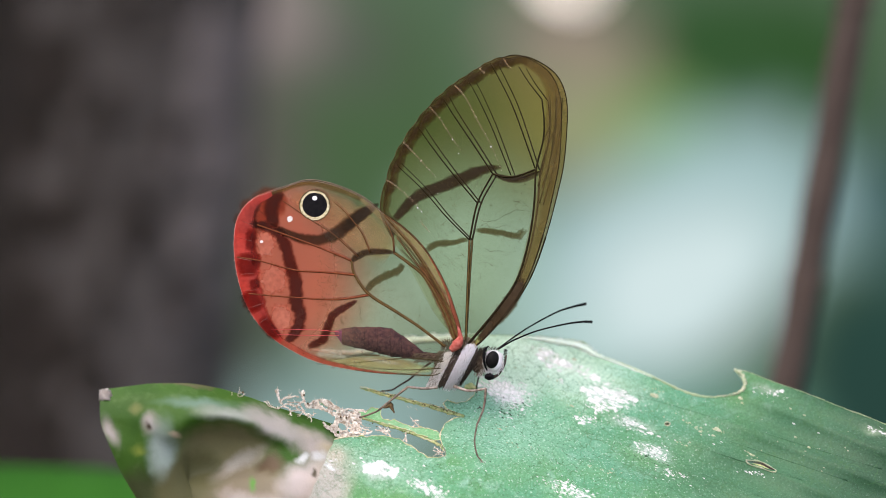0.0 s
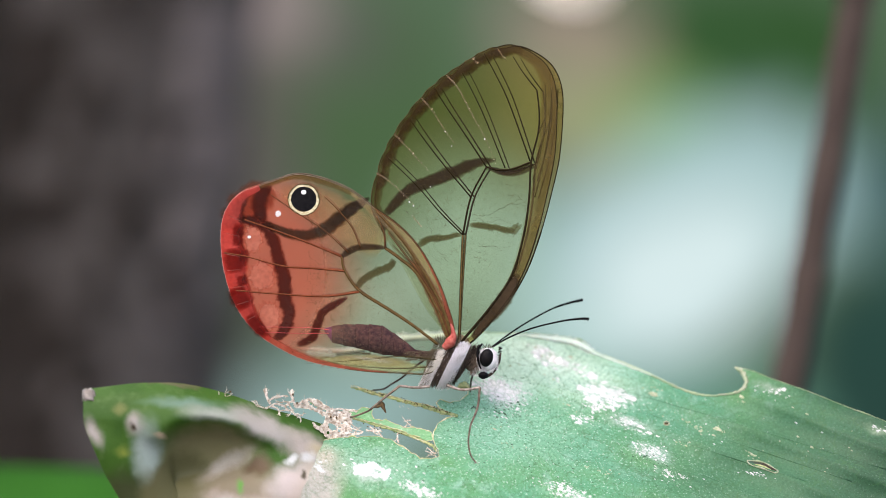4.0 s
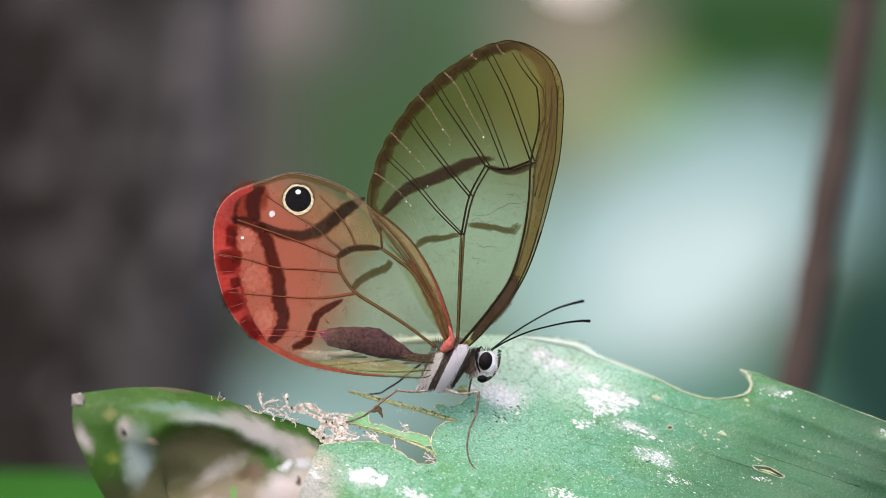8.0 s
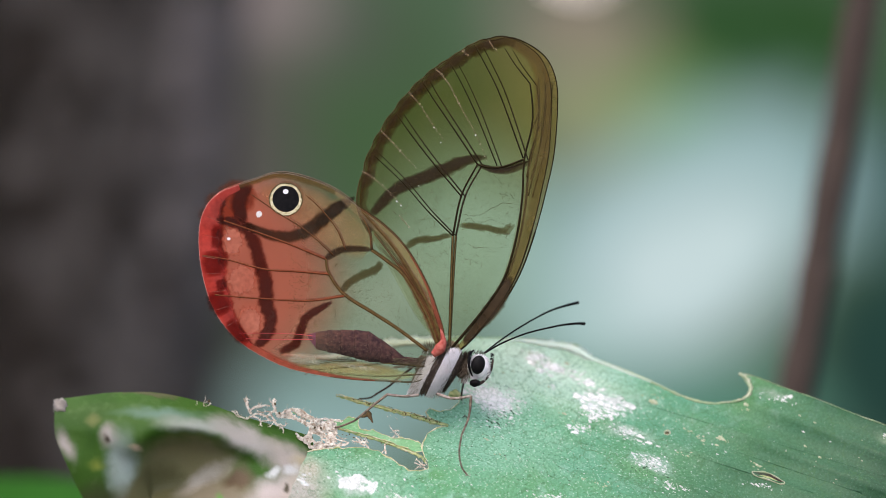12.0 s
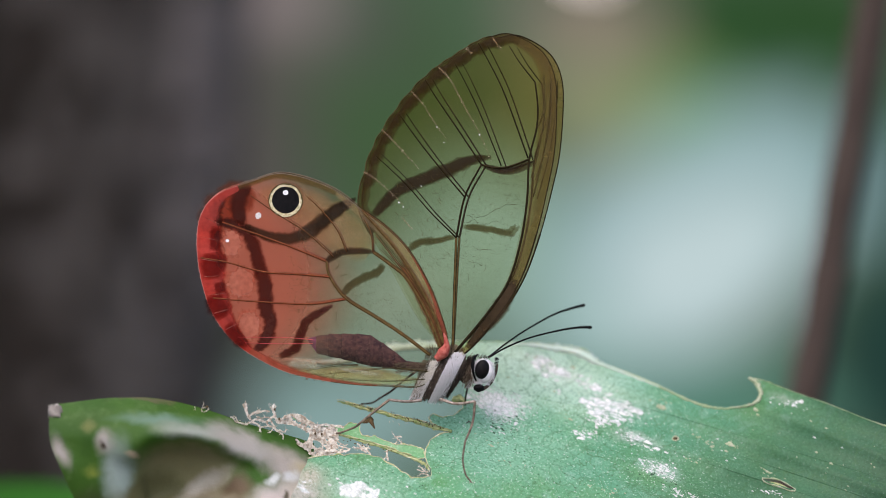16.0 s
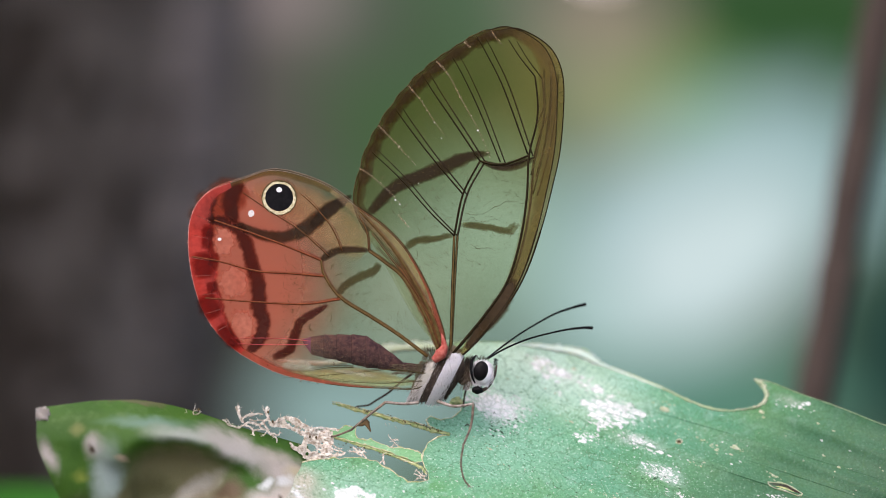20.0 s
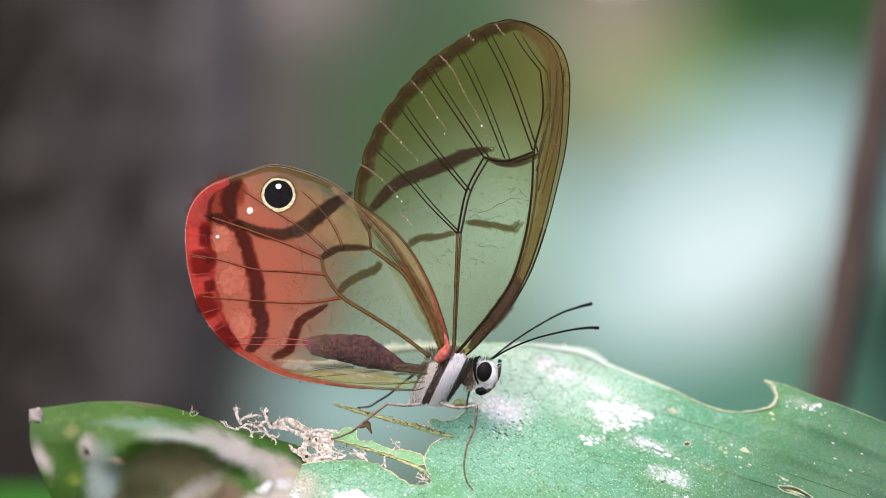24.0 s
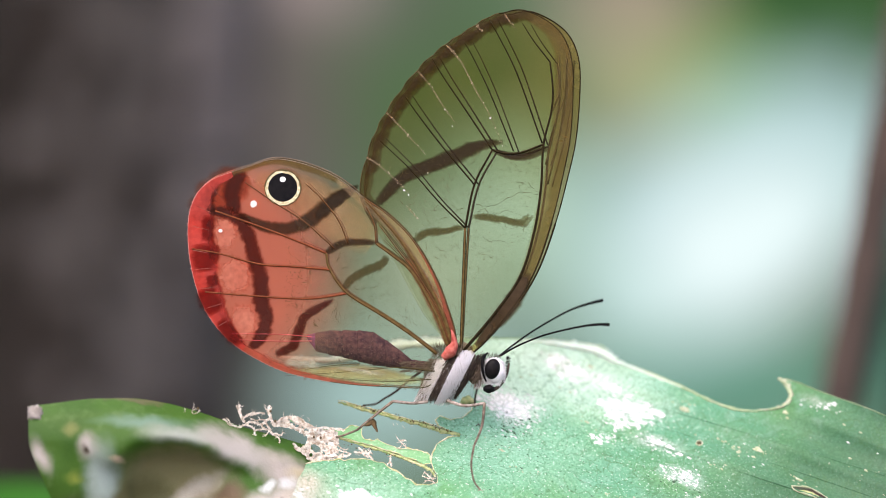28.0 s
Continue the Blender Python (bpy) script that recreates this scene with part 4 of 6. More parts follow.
HEART = ((((594, 734), (596, 743), (594, 754), (586, 758), (577, 755), (571, 752)), 3.0, 2.4), (((585, 757), (592, 764), (595, 774), (604, 774)), 3.0, 2.4), (((593, 737), (607, 741), (621, 742), (636, 745)), 3.1, 3.0),
    (((600, 740), (611, 747), (621, 754), (626, 762), (633, 768)), 2.8, 3.9), (((610, 743), (624, 747), (631, 755), (637, 765)), 3.1, 2.8), (((621, 741), (632, 745), (638, 751)), 2.8, 1.7),
    (((596, 774), (605, 768), (613, 765), (622, 770), (633, 770), (645, 770), (659, 766)), 2.8, 1.9), (((613, 754), (615, 765)), 1.5, 1.7))
BRIDGES = ((((625, 756), (622, 768)), 2.2, 2.2), (((633, 750), (631, 769)), 1.9, 2.8), (((640, 759), (650, 764), (658, 766)), 1.3, 1.1),
    (((634, 752), (647, 758), (653, 760)), 1.0, 0.6), (((642, 770), (648, 763)), 1.1, 0.7), (((670, 757), (679, 763), (692, 773)), 1.5, 2.0),
    (((664, 762), (675, 765), (685, 770)), 1.1, 1.7), (((677, 760), (685, 762), (692, 767)), 0.9, 0.6), (((718, 768), (718, 777), (720, 785)), 1.5, 2.0),
    (((719, 775), (713, 782)), 1.3, 1.1))
TIPS = ((((769, 793), (775, 798), (783, 806)), 0.6, 1.3), (((766, 799), (775, 802), (785, 804)), 0.5, 1.2), (((770, 806), (779, 806), (786, 809)), 0.5, 1.1),
    (((725, 739), (730, 746), (736, 751), (742, 756)), 0.4, 1.0), (((732, 746), (739, 745), (742, 748)), 0.8, 0.4), (((735, 751), (732, 756), (728, 758)), 0.6, 0.3))
TUFT = ((((406, 706), (415, 714), (422, 708)), 0.8, 0.6), (((410, 697), (413, 708), (415, 713)), 0.8, 0.6), (((422, 708), (422, 697), (431, 696), (430, 703), (422, 707)), 0.8, 0.6),
    (((422, 708), (427, 713), (433, 713)), 0.8, 0.6), (((402, 708), (408, 709), (415, 714)), 0.8, 0.6))
ARCH_SKIN = ((544, 720), (555, 712), (565, 709), (576, 709), (586, 715), (597, 722), (611, 726), (630, 727), (640, 733), (632, 739), (610, 741), (595, 739), (585, 733), (574, 728), (562, 724), (548, 724), (544, 720))
ARCH_PITS = ((557, 717, 4, 1.6), (569, 716, 5, 2.2), (581, 722, 5, 2.4), (593, 729, 6, 2.4), (606, 734, 5, 2.2), (620, 733, 6, 2.2), (575, 722, 2.5, 1.2))
HEART_SKIN = ((594, 733), (612, 729), (636, 732), (641, 747), (635, 753), (641, 762), (659, 767), (636, 772), (600, 777), (588, 767), (572, 755), (573, 750), (583, 753), (591, 751), (595, 742), (594, 733))
HEART_PITS = ((606, 757, 8, 7), (614, 763, 6, 3), (600, 768, 4, 2.5), (623, 749, 3, 1.6), (628, 762, 3, 2.5), (640, 766, 7, 1.6), (616, 736, 4, 1.4), (619, 756, 2.5, 1.4))
for ring, pits in ((ARCH_SKIN, ARCH_PITS), (HEART_SKIN, HEART_PITS)):
    holes = [ragged([(x + rx * math.cos(a), y + ry * math.sin(a) + 0.35 * rx * math.cos(a)) for a in np.linspace(0, 2 * math.pi, 14)], 1.8, 2, x) for x, y, rx, ry in pits]
    part("dry_skin", local(blade(ragged(ring, 3.2, 2.5, 31), holes, 536, 668, 700, 782, 1.1, lambda x, y: on_lace(x, y, 0.06 + 0.3 * noise.noise(Vector((x * 0.12, y * 0.12, 5))))), LO), M_LACE, LEAF, "pinkish cream dead skin of the leaf with eaten holes")
g = random.Random(15)
for k, (pts, wa, wb) in enumerate(POST_LEFT + POST_RIGHT + ARCH + HEART + BRIDGES + TIPS + TUFT):
    part("strand", local(lace_strand(pts, wa, wb, k, g), LO), M_LACE, LEAF, "pale dry strand of leaf skeleton" if k == 0 else "", smooth=False)
fib = []
for x0, x1, y0, y1, count in ((486, 498, 690, 704, 3), (530, 542, 692, 706, 5), (548, 600, 708, 722, 8), (606, 640, 742, 766, 16), (655, 690, 756, 770, 7), (700, 760, 722, 740, 4), (768, 786, 790, 808, 5)):
    for _ in range(count):
        x, y, a, q = g.uniform(x0, x1), g.uniform(y0, y1), g.gauss(-1.6, 0.8), g.uniform(3, 7)
        pts = [(x, y), (x + q * 0.5 * math.cos(a) + g.uniform(-2, 2), y + q * 0.5 * math.sin(a)), (x + q * math.cos(a), y + q * math.sin(a))]
        p = [on_lace(*c, 0.15) for c in spline(pts, 3)]
        fib.append((p, [0.024 * MM * (1 - 0.6 * k / (len(p) - 1)) for k in range(len(p))], 5))
tagged(part("fibre", local(tubes(fib), LO), M_LACE, LEAF, "loose dry leaf fibres"), kind="stuff")
for x, y in ((538, 703), (545, 718), (430, 698), (603, 742), (613, 743)):
    part("dark_crumb", ball(on_lace(x, y, 0.25) - LO, 1.7 * U, 1.7 * U, 2.2 * U, seg=10, rings=8, bumpy=0.3, seed=x), M_SCAB, LEAF)

# ---- curled lobe of the leaf, nearer to the lens ----
def sheet(rows, place, nu=10, nv=10):
    """Smooth sheet through rows of control places (x, y, depth)."""
    cols = [spline(r, nu) for r in rows]
    grid = [spline([c[i] for c in cols], nv) for i in range(len(cols[0]))]
    vs = [place(*p) for g in grid for p in g]
    m = len(grid[0])
    fs = [(i * m + j, i * m + j + 1, (i + 1) * m + j + 1, (i + 1) * m + j) for i in range(len(grid) - 1) for j in range(m - 1)]
    return vs, fs


# control rows from the rolled rim down over the hollow to the foot: sheet place and depth
LOBE_RIM = (
    ((178, 689, -14), (203.476, 686.7, -14), (261.562, 679.6, -13), (300.286, 678.4, -12), (340, 679.2, -11), (390, 688, -9), (440, 702.7, -8), (490, 720.8, -6), (540, 735.4, -4), (600, 753.6, -2)),
    ((177, 711.1, -16), (202.536, 708.6, -16), (260.757, 701.2, -15.5), (299.571, 697.2, -14.5), (340, 696, -13.5), (390, 702.8, -12), (440, 713.7, -10.5), (490, 732, -8), (540, 749.4, -6), (600, 767.2, -3)),
    ((177, 734.3, -17), (202.536, 735.5, -17), (260.757, 734.2, -17), (299.571, 734.7, -17), (340, 721.8, -16), (390, 722.4, -15.5), (440, 731.5, -14.5), (490, 750.2, -11), (540, 769.6, -8), (600, 784.5, -4)))
LOBE_HOLLOW = (
    ((180, 754.6, -17), (205.357, 757.3, -17), (263.171, 759.6, -17), (301.714, 768.6, -17), (340, 748, -16.5), (390, 741.4, -16.5), (440, 750.8, -16), (490, 771.1, -13), (540, 789.1, -9), (600, 804.2, -5)),
    ((194, 789.8, -17), (218.524, 790.1, -17), (274.438, 794.2, -16), (311.714, 798.9, -14), (340, 788.7, -11.5), (390, 778.8, -11), (440, 783.6, -12), (490, 796.8, -12), (540, 810.1, -10), (600, 828.5, -6)),
    ((214, 835, -16), (237.333, 835, -16), (290.533, 838, -15), (326, 842, -12), (340, 835, -9.5), (390, 828, -9), (440, 825, -11), (490, 830, -14), (540, 838, -12), (600, 852, -8)))
LOBE_FOOT = (
    ((240, 880, -15), (261.786, 880, -15), (311.457, 880, -14), (344.571, 880, -12), (340, 872, -12), (390, 866, -13), (440, 862, -15), (490, 862, -17), (540, 866, -14), (600, 880, -10)),
    ((290, 960, -13), (308.81, 960, -14), (351.695, 960, -14), (380.286, 960, -14), (379, 960, -16), (421.5, 960, -18), (464, 960, -20), (506.5, 960, -22), (549, 960, -17), (600, 960, -12)))
lobe = sheet(LOBE_RIM + LOBE_HOLLOW + LOBE_FOOT, lambda x, y, d: w(x, y, LOBE_NEAR * d))
part("lobe", local(lobe, LO), M_LOBE, LEAF, "green curled-up lobe with olive dead hollow and pale rim")
part("dead_tip", ball(w(187, 704, -15 * LOBE_NEAR) - LO, 12 * U, 11 * U, 15 * U, Matrix.Rotation(radians(-10), 3, "Y"), bumpy=0.42, seed=4), M_KNOB, LEAF, "grey dead knob at the lobe tip")
# stalk down to the ground
stalk = [on_leaf(1500, 960, -0.5), on_leaf(1560, 1040, -6), w(1580, 1700, -10), Vector((0.03, -0.01, 0.5)), Vector((0.02, -0.01, -0.01))]
part("stalk", local(tubes([([Vector(p) for p in spline(stalk, 8)], 0.0014, 10)]), LO), M_RIB, LEAF, "green leaf stalk")
tagged(LEAF, "large worn green leaf, insect-eaten, with white crust and curled dead lobe", "leaf")

# white crust and tan specks on the blade
def flecks(clusters, seed, thick):
    g = random.Random(seed)
    vs, fs = [], []
    for cx, cy, sx, sy, turn, count, size in clusters:
        for _ in range(int(count * (0.75 if thick < 0.03 else 1))):
            a, b = g.gauss(0, 1) * sx, g.gauss(0, 1) * sy
            x, y = cx + a, cy + b + a * turn
            if inside_and_dist(np.array(x), np.array(y), OUT_S) > -5:
                continue
            r, n0, k = size * (0.84 if thick < 0.03 else 0.68) * g.choice((0.5, 0.6, 0.8, 1.0, 1.7)) * g.uniform(0.6, 1.3) * (0.5 + g.random() * 0.6), len(vs), g.randint(6, 8)
            ph, el = g.random() * 6, g.uniform(0.45, 0.75)
            rad = [r * g.uniform(0.45, 1.25) for _ in range(k)]
            for lift, sc in ((-0.02, 1.0), (thick, 0.8)):
                for i in range(k):
                    c = ph + 2 * math.pi * i / k
                    vs.append(on_leaf(x + 1.35 * rad[i] * sc * math.cos(c), y + rad[i] * sc * math.sin(c) * el + 0.42 * rad[i] * math.cos(c), lift))
            fs += [(n0 + i, n0 + (i + 1) % k, n0 + k + (i + 1) % k, n0 + k + i) for i in range(k)]
            fs.append(tuple(n0 + k + i for i in range(k)))
    return vs, fs


OUT_S = outline[::3]
CELLS = tuple((x, y, 3.5, 2.2, 0.2, 9, 7.0) for x, y in ((966, 623), (978, 625), (960, 636), (982, 641), (1005, 647), (972, 648), (990, 675), (1035, 662), (1057, 671), (1036, 693), (1048, 695), (1066, 695), (1102, 701), (1054, 711), (1081, 721), (1120, 706), (884, 683), (899, 695), (919, 701), (875, 692)))
CRUST_FAR = ((1080, 700, 22.1, 8.8, 0.25, 230, 4.6), (1060, 722, 11.9, 5.6, 0.2, 60, 3.9), (1120, 752, 25.5, 4.8, 0.35, 110, 3.2), (1040, 743, 11.9, 4, 0.1, 84, 2.8), (896, 694, 22, 9, 0.2, 640, 3.6), (905, 725, 26, 12, 0.1, 110, 2.2))
CRUST_NEAR = ((975, 632, 18.7, 8, 0.45, 150, 2.8), (1035, 660, 11.9, 5.6, 0.4, 78, 2.8), (1010, 603, 22.1, 4, 0.25, 120, 3.9), (1155, 800, 18.7, 6.4, 0.35, 270, 2.2), (672, 829, 20, 7, 0.25, 120, 2.6), (574, 817, 7, 5, 0.2, 60, 4.2), (538, 811, 7, 4, 0.2, 30, 3.0))
CRUST_LOW = ((760, 868, 20.4, 6.4, 0.4, 240, 3.3), (1010, 868, 22.1, 8, 0.3, 240, 2.8), (1365, 694, 14, 5.6, 0.2, 40, 2.8), (1552, 765, 11.9, 5.6, 0.3, 30, 3.2), (1335, 838, 10.2, 2.4, 0.2, 48, 2.2), (1190, 838, 17, 4, 0.3, 90, 2.2), (1260, 878, 25.5, 6.4, 0.3, 150, 2.8),
         (870, 775, 50, 40, 0.1, 90, 1.5), (1000, 800, 120, 50, 0.1, 50, 1.6), (760, 830, 70, 30, 0.2, 50, 1.7), (1250, 790, 130, 45, 0.2, 50, 2.0), (570, 815, 11.9, 6.4, 0.2, 78, 3.9))
WHITE = CELLS + CRUST_FAR + CRUST_NEAR + CRUST_LOW
TANS = ((1230, 755, 22, 5, 0.45, 16, 5), (1270, 765, 8, 4, 0.2, 8, 4), (1330, 805, 14, 4, 0.5, 12, 4), (1210, 785, 6, 3, 0, 5, 4), (1060, 830, 14, 3, 0.2, 8, 4), (1085, 836, 8, 3, 0.2, 6, 4), (1160, 695, 10, 4, 0.2, 8, 4),
        (1400, 780, 60, 26, 0.3, 12, 3), (1480, 800, 50, 26, 0.3, 9, 3), (1020, 680, 90, 30, 0.2, 22, 3), (890, 770, 40, 25, 0.2, 14, 3), (1290, 705, 16, 4, 0.1, 8, 4))
for ring, hole in ((((640, 831), (649, 821), (663, 816), (679, 816), (696, 825), (706, 833), (702, 840), (685, 840), (659, 838), (640, 831)), (683, 832)), (((872, 688), (892, 682), (916, 692), (926, 706), (905, 706), (884, 702), (872, 688)), (898, 704))):
    eaten = [(hole[0] + 7 * math.cos(a), hole[1] + 4 * math.sin(a) + 2 * math.cos(a)) for a in np.linspace(0, 2 * math.pi, 10)[:-1]]
    part("crust_patch", local(blade(ragged(ring, 12.0, 3, ring[0][0]), [ragged(eaten + eaten[:1], 2.0, 3, 5)], 630, 940, 676, 850, 2.0, lambda x, y: on_leaf(x, y, 0.012)), LO), M_LICHEN, LEAF, "thin white crusted patch of the blade")
tagged(part("leaf_crust", flecks(WHITE, 3, 0.018), M_LICHEN), "white crusty lichen flecks spread on the leaf", "lichen", kind="stuff")
# dark mould dots, in patches and strung along the side veins
MOULD = [(902, 726, 22, 9, 0.1, 170, 1.5), (1160, 816, 22, 6, 0.3, 70, 1.5), (900, 800, 50, 35, 0.1, 60, 1.1), (1000, 810, 90, 40, 0.1, 80, 1.1), (760, 840, 70, 24, 0.2, 40, 1.1)]
for a, c, e in (((860, 690), (1080, 742), (1420, 850)), ((900, 640), (1150, 705), (1560, 830)), ((850, 745), (1010, 790), (1280, 890)), ((880, 665), (1110, 722), (1500, 850))):
    for x, y in spline((a, c, e), 26):
        if x < 1230:
            MOULD.append((float(x), float(y), 3, 1.0, 0.3, 2, 1.0))
tagged(part("leaf_mould", flecks(MOULD, 6, 0.02), M_MOULD), "tiny dark mould dots along the leaf veins", "mould", kind="stuff")
tagged(part("leaf_speck", flecks(TANS, 4, 0.04), M_TAN), "tan dry specks on the leaf", "leaf spots", kind="stuff")

# ---- bright leaf low in the distance ----
low = new("low_leaf")
lowd = 0.085
low.location = behind(60, 900, lowd)
lo2 = Vector(low.location)
lv = sheet((((-500, 850, 0), (-200, 838, 0), (20, 842, 0), (160, 850, 0), (300, 880, 0)),
            ((-500, 930, -12), (-200, 920, -12), (20, 920, -12), (170, 925, -12), (310, 930, -12)),
            ((-480, 1010, -22), (-200, 1010, -22), (20, 1010, -22), (150, 990, -22), (290, 960, -22))), lambda x, y, d: behind(x, y, lowd + d * MM))
part("blade", local(lv, lo2), M_BACKLEAF, low)
part("stalk", local(tubes([([behind(-200, 1000, lowd), Vector((-0.10, 0.07, 0.5)), Vector((-0.10, 0.07, -0.02))], 0.0015, 8)]), lo2), M_BACKLEAF, low)
tagged(low, "bright green out-of-focus leaf low behind the worn leaf", "leaf")

# ---- the butterfly ----
FLY.location = ROOT
tagged(FLY, "clear-winged butterfly with rosy hindwings and eyespot, perched on the leaf", "butterfly")


def fw_d(x, y):
    return 0.2 + 1.2 * (y - 98) / 540


def hw_d(x, y):
    return 0.9 + 1.1 * (y - 320) / 340


class Wing:
    """Draws the parts of one wing on its plane. side -1 faces the lens."""

    def __init__(self, name, outline, depth, side, film, turn=0.0, label="", notches=()):
        self.side, self.depth, self.turn = side, depth, turn
        self.ring = [tuple(p) for p in spline(outline, 6, closed=True)]
        cx, cy = sum(p[0] for p in self.ring) / len(self.ring), sum(p[1] for p in self.ring) / len(self.ring)
        for i, (x, y) in enumerate(self.ring):
            near = min((math.hypot(x - a, y - b) for a, b in notches), default=99.0)
            k = 2.6 * max(0.0, 1 - near / 13) / math.hypot(cx - x, cy - y)
            self.ring[i] = (x + (cx - x) * k, y + (cy - y) * k)
        self.ob = part(name, flat_fill([self.at(x, y, 0) for x, y in self.ring]), film, FLY, label, smooth=False)

    def at(self, x, y, lift):
        if self.turn:
            c, s = math.cos(radians(self.turn)), math.sin(radians(self.turn))
            dx, dy = x - 830, y - 605
            x, y = 830 + dx * c - dy * s, 605 + dx * s + dy * c
        return at_root(x, y, self.side * (self.depth(x, y) + lift))

    def ribbon(self, name, pts, widths, material, lift=0.02, rag=0.15, seed=0, label=""):
        sp = spline([(*p, q) for p, q in zip(pts, widths)], 9)
        vs, fs, dn = [], [], []
        for i, (x, y, h) in enumerate(sp):
            a = sp[min(i + 1, len(sp) - 1)] - sp[max(i - 1, 0)]
            ln = math.hypot(a[0], a[1]) or 1
            nx, ny = -a[1] / ln, a[0] / ln
            end = min(1.0, i / 4, (len(sp) - 1 - i) / 4) * 0.7 + 0.3
            for s, q in ((-1.5, 0.0), (-0.65, 0.85), (0, 1.0), (0.65, 0.85), (1.5, 0.0)):
                hh = h * 0.5 * (1 + 0.35 * rag * noise.noise(Vector((i * 0.9, s * 4.0, seed))) + 0.7 * rag * noise.noise(Vector((i * 0.33, s * 4.0, seed + 9))))
                vs.append(self.at(x + nx * s * hh, y + ny * s * hh, lift))
                dn.append(q * end)
        for i in range(len(sp) - 1):
            for k in range(4):
                fs.append((i * 5 + k, i * 5 + k + 1, i * 5 + 6 + k, i * 5 + 5 + k))
        return part(name, (vs, fs), material, self.ob, label, density=dn)

    def vein(self, pts, r0, r1, material, lift=0.03, name="vein", walls=False):
        sp = spline(pts, 6)
        n = len(sp) - 1
        rad = [(r0 + (r1 - r0) * i / n) * 0.68 for i in range(n + 1)]
        ob = part(name, tube_data([self.at(x, y, lift) for x, y in sp], [r * U for r in rad], 6), (M_REDVEIN if pts[-1][0] < 560 else M_GOLD) if walls else material, self.ob)
        if walls:
            sides = []
            for s in (-1, 1):
                row = []
                for i, (x, y) in enumerate(sp):
                    a = sp[min(i + 1, n)] - sp[max(i - 1, 0)]
                    ln = math.hypot(a[0], a[1]) or 1
                    row.append(self.at(x - a[1] / ln * s * rad[i], y + a[0] / ln * s * rad[i], lift))
                sides.append((row, [max(0.42, r * 0.36) * U for r in rad], 5))
            part("vein_wall", tubes(sides), material, self.ob)
        return ob

    def border(self, name, a, b, widths, material, lift=0.04, rag=0.1, label=""):
        """A strip inwards from the outline between two of its points."""
        ring, m = self.ring, len(self.ring)
        ids = [i % m for i in range(a, b + 1)]
        prof = [q[0] for q in spline([(v, 0) for v in widths], 40)]
        vs, fs, dn = [], [], []
        for j, i in enumerate(ids):
            x, y = ring[i]
            tx, ty = ring[(i + 1) % m][0] - ring[i - 1][0], ring[(i + 1) % m][1] - ring[i - 1][1]
            ln = math.hypot(tx, ty)
            nx, ny = ty / ln, -tx / ln
            h = prof[min(len(prof) - 1, int(j / max(1, len(ids) - 1) * (len(prof) - 1)))] * (1 + rag * noise.noise(Vector((x * 0.05, y * 0.05, 3))))
            for u, q in ((0, 0.75), (0.25, 1.0), (0.75, 0.9), (1.15, 0.0)):
                vs.append(self.at(x + nx * h * u, y + ny * h * u, lift))
                dn.append(q)
        for j in range(len(ids) - 1):
            for k in range(3):
                fs.append((j * 4 + k, j * 4 + k + 1, j * 4 + 5 + k, j * 4 + 4 + k))
        return part(name, (vs, fs), material, self.ob, label, density=dn)

    def disc(self, name, x, y, rx, ry, material, lift, label="", inner=0.0, wob=0.0):
        n = 36
        vs, fs = [], []
        for i in range(n):
            c = 2 * math.pi * i / n
            k = 1 + wob * noise.noise(Vector((math.cos(c) * 3, math.sin(c) * 3, x)))
            vs.append(self.at(x + rx * k * math.cos(c), y + ry * k * math.sin(c), lift))
            if inner:
                vs.append(self.at(x + rx * inner * math.cos(c), y + ry * inner * math.sin(c), lift))
        if inner:
            fs = [(2 * i, 2 * i + 1, (2 * i + 3) % (2 * n), (2 * i + 2) % (2 * n)) for i in range(n)]
        else:
            vs += [self.at(x, y, lift)] + [self.at(x + rx * 0.6 * math.cos(2 * math.pi * i / n), y + ry * 0.6 * math.sin(2 * math.pi * i / n), lift) for i in range(n)]
            fs = [(i, (i + 1) % n, n + 1 + (i + 1) % n, n + 1 + i) for i in range(n)] + [(n + 1 + i, n + 1 + (i + 1) % n, n) for i in range(n)]
        return part(name, (vs, fs), material, self.ob, label, smooth=False, density=None if inner else [0.0] * n + [1.0] + [0.9] * n)

    def edge_line(self, a, b, r, material):
        m = len(self.ring)
        p = [self.at(*self.ring[i % m], 0.0) for i in range(a, b + 1)]
        return part("edge_line", tube_data(p, r * U, 5), material, self.ob)


FW_OUT = ((843, 612), (905, 545), (940, 490), (966, 420), (985, 350), (998, 290), (1004, 215), (1002, 172), (990, 140), (965, 118), (935, 102), (905, 98),
          (870, 106), (830, 130), (795, 153), (760, 186), (725, 230), (698, 275), (682, 320), (673, 365), (682, 400), (722, 470), (772, 560), (816, 606))


def turned(p, degrees):
    """Sheet place turned round the hinge of the forewings."""
    c, s = math.cos(radians(degrees)), math.sin(radians(degrees))
    return 830 + (p[0] - 830) * c - (p[1] - 605) * s, 605 + (p[0] - 830) * s + (p[1] - 605) * c


FW_TURN = 1.5
FW_OUT = tuple(turned(p, -FW_TURN * (1.0 if i < 9 else 0.6 if i < 11 else 0.0) if i else 0.0) for i, p in enumerate(FW_OUT))
HW_OUT = ((816, 600), (802, 540), (780, 488), (750, 440), (715, 405), (680, 380), (640, 350), (600, 332), (562, 322), (535, 322), (505, 332), (480, 340), (450, 352),
          (428, 373), (416, 405), (415, 450), (422, 495), (435, 535), (455, 570), (485, 600), (520, 622), (560, 640), (610, 652), (665, 660), (720, 663), (770, 664), (792, 645))


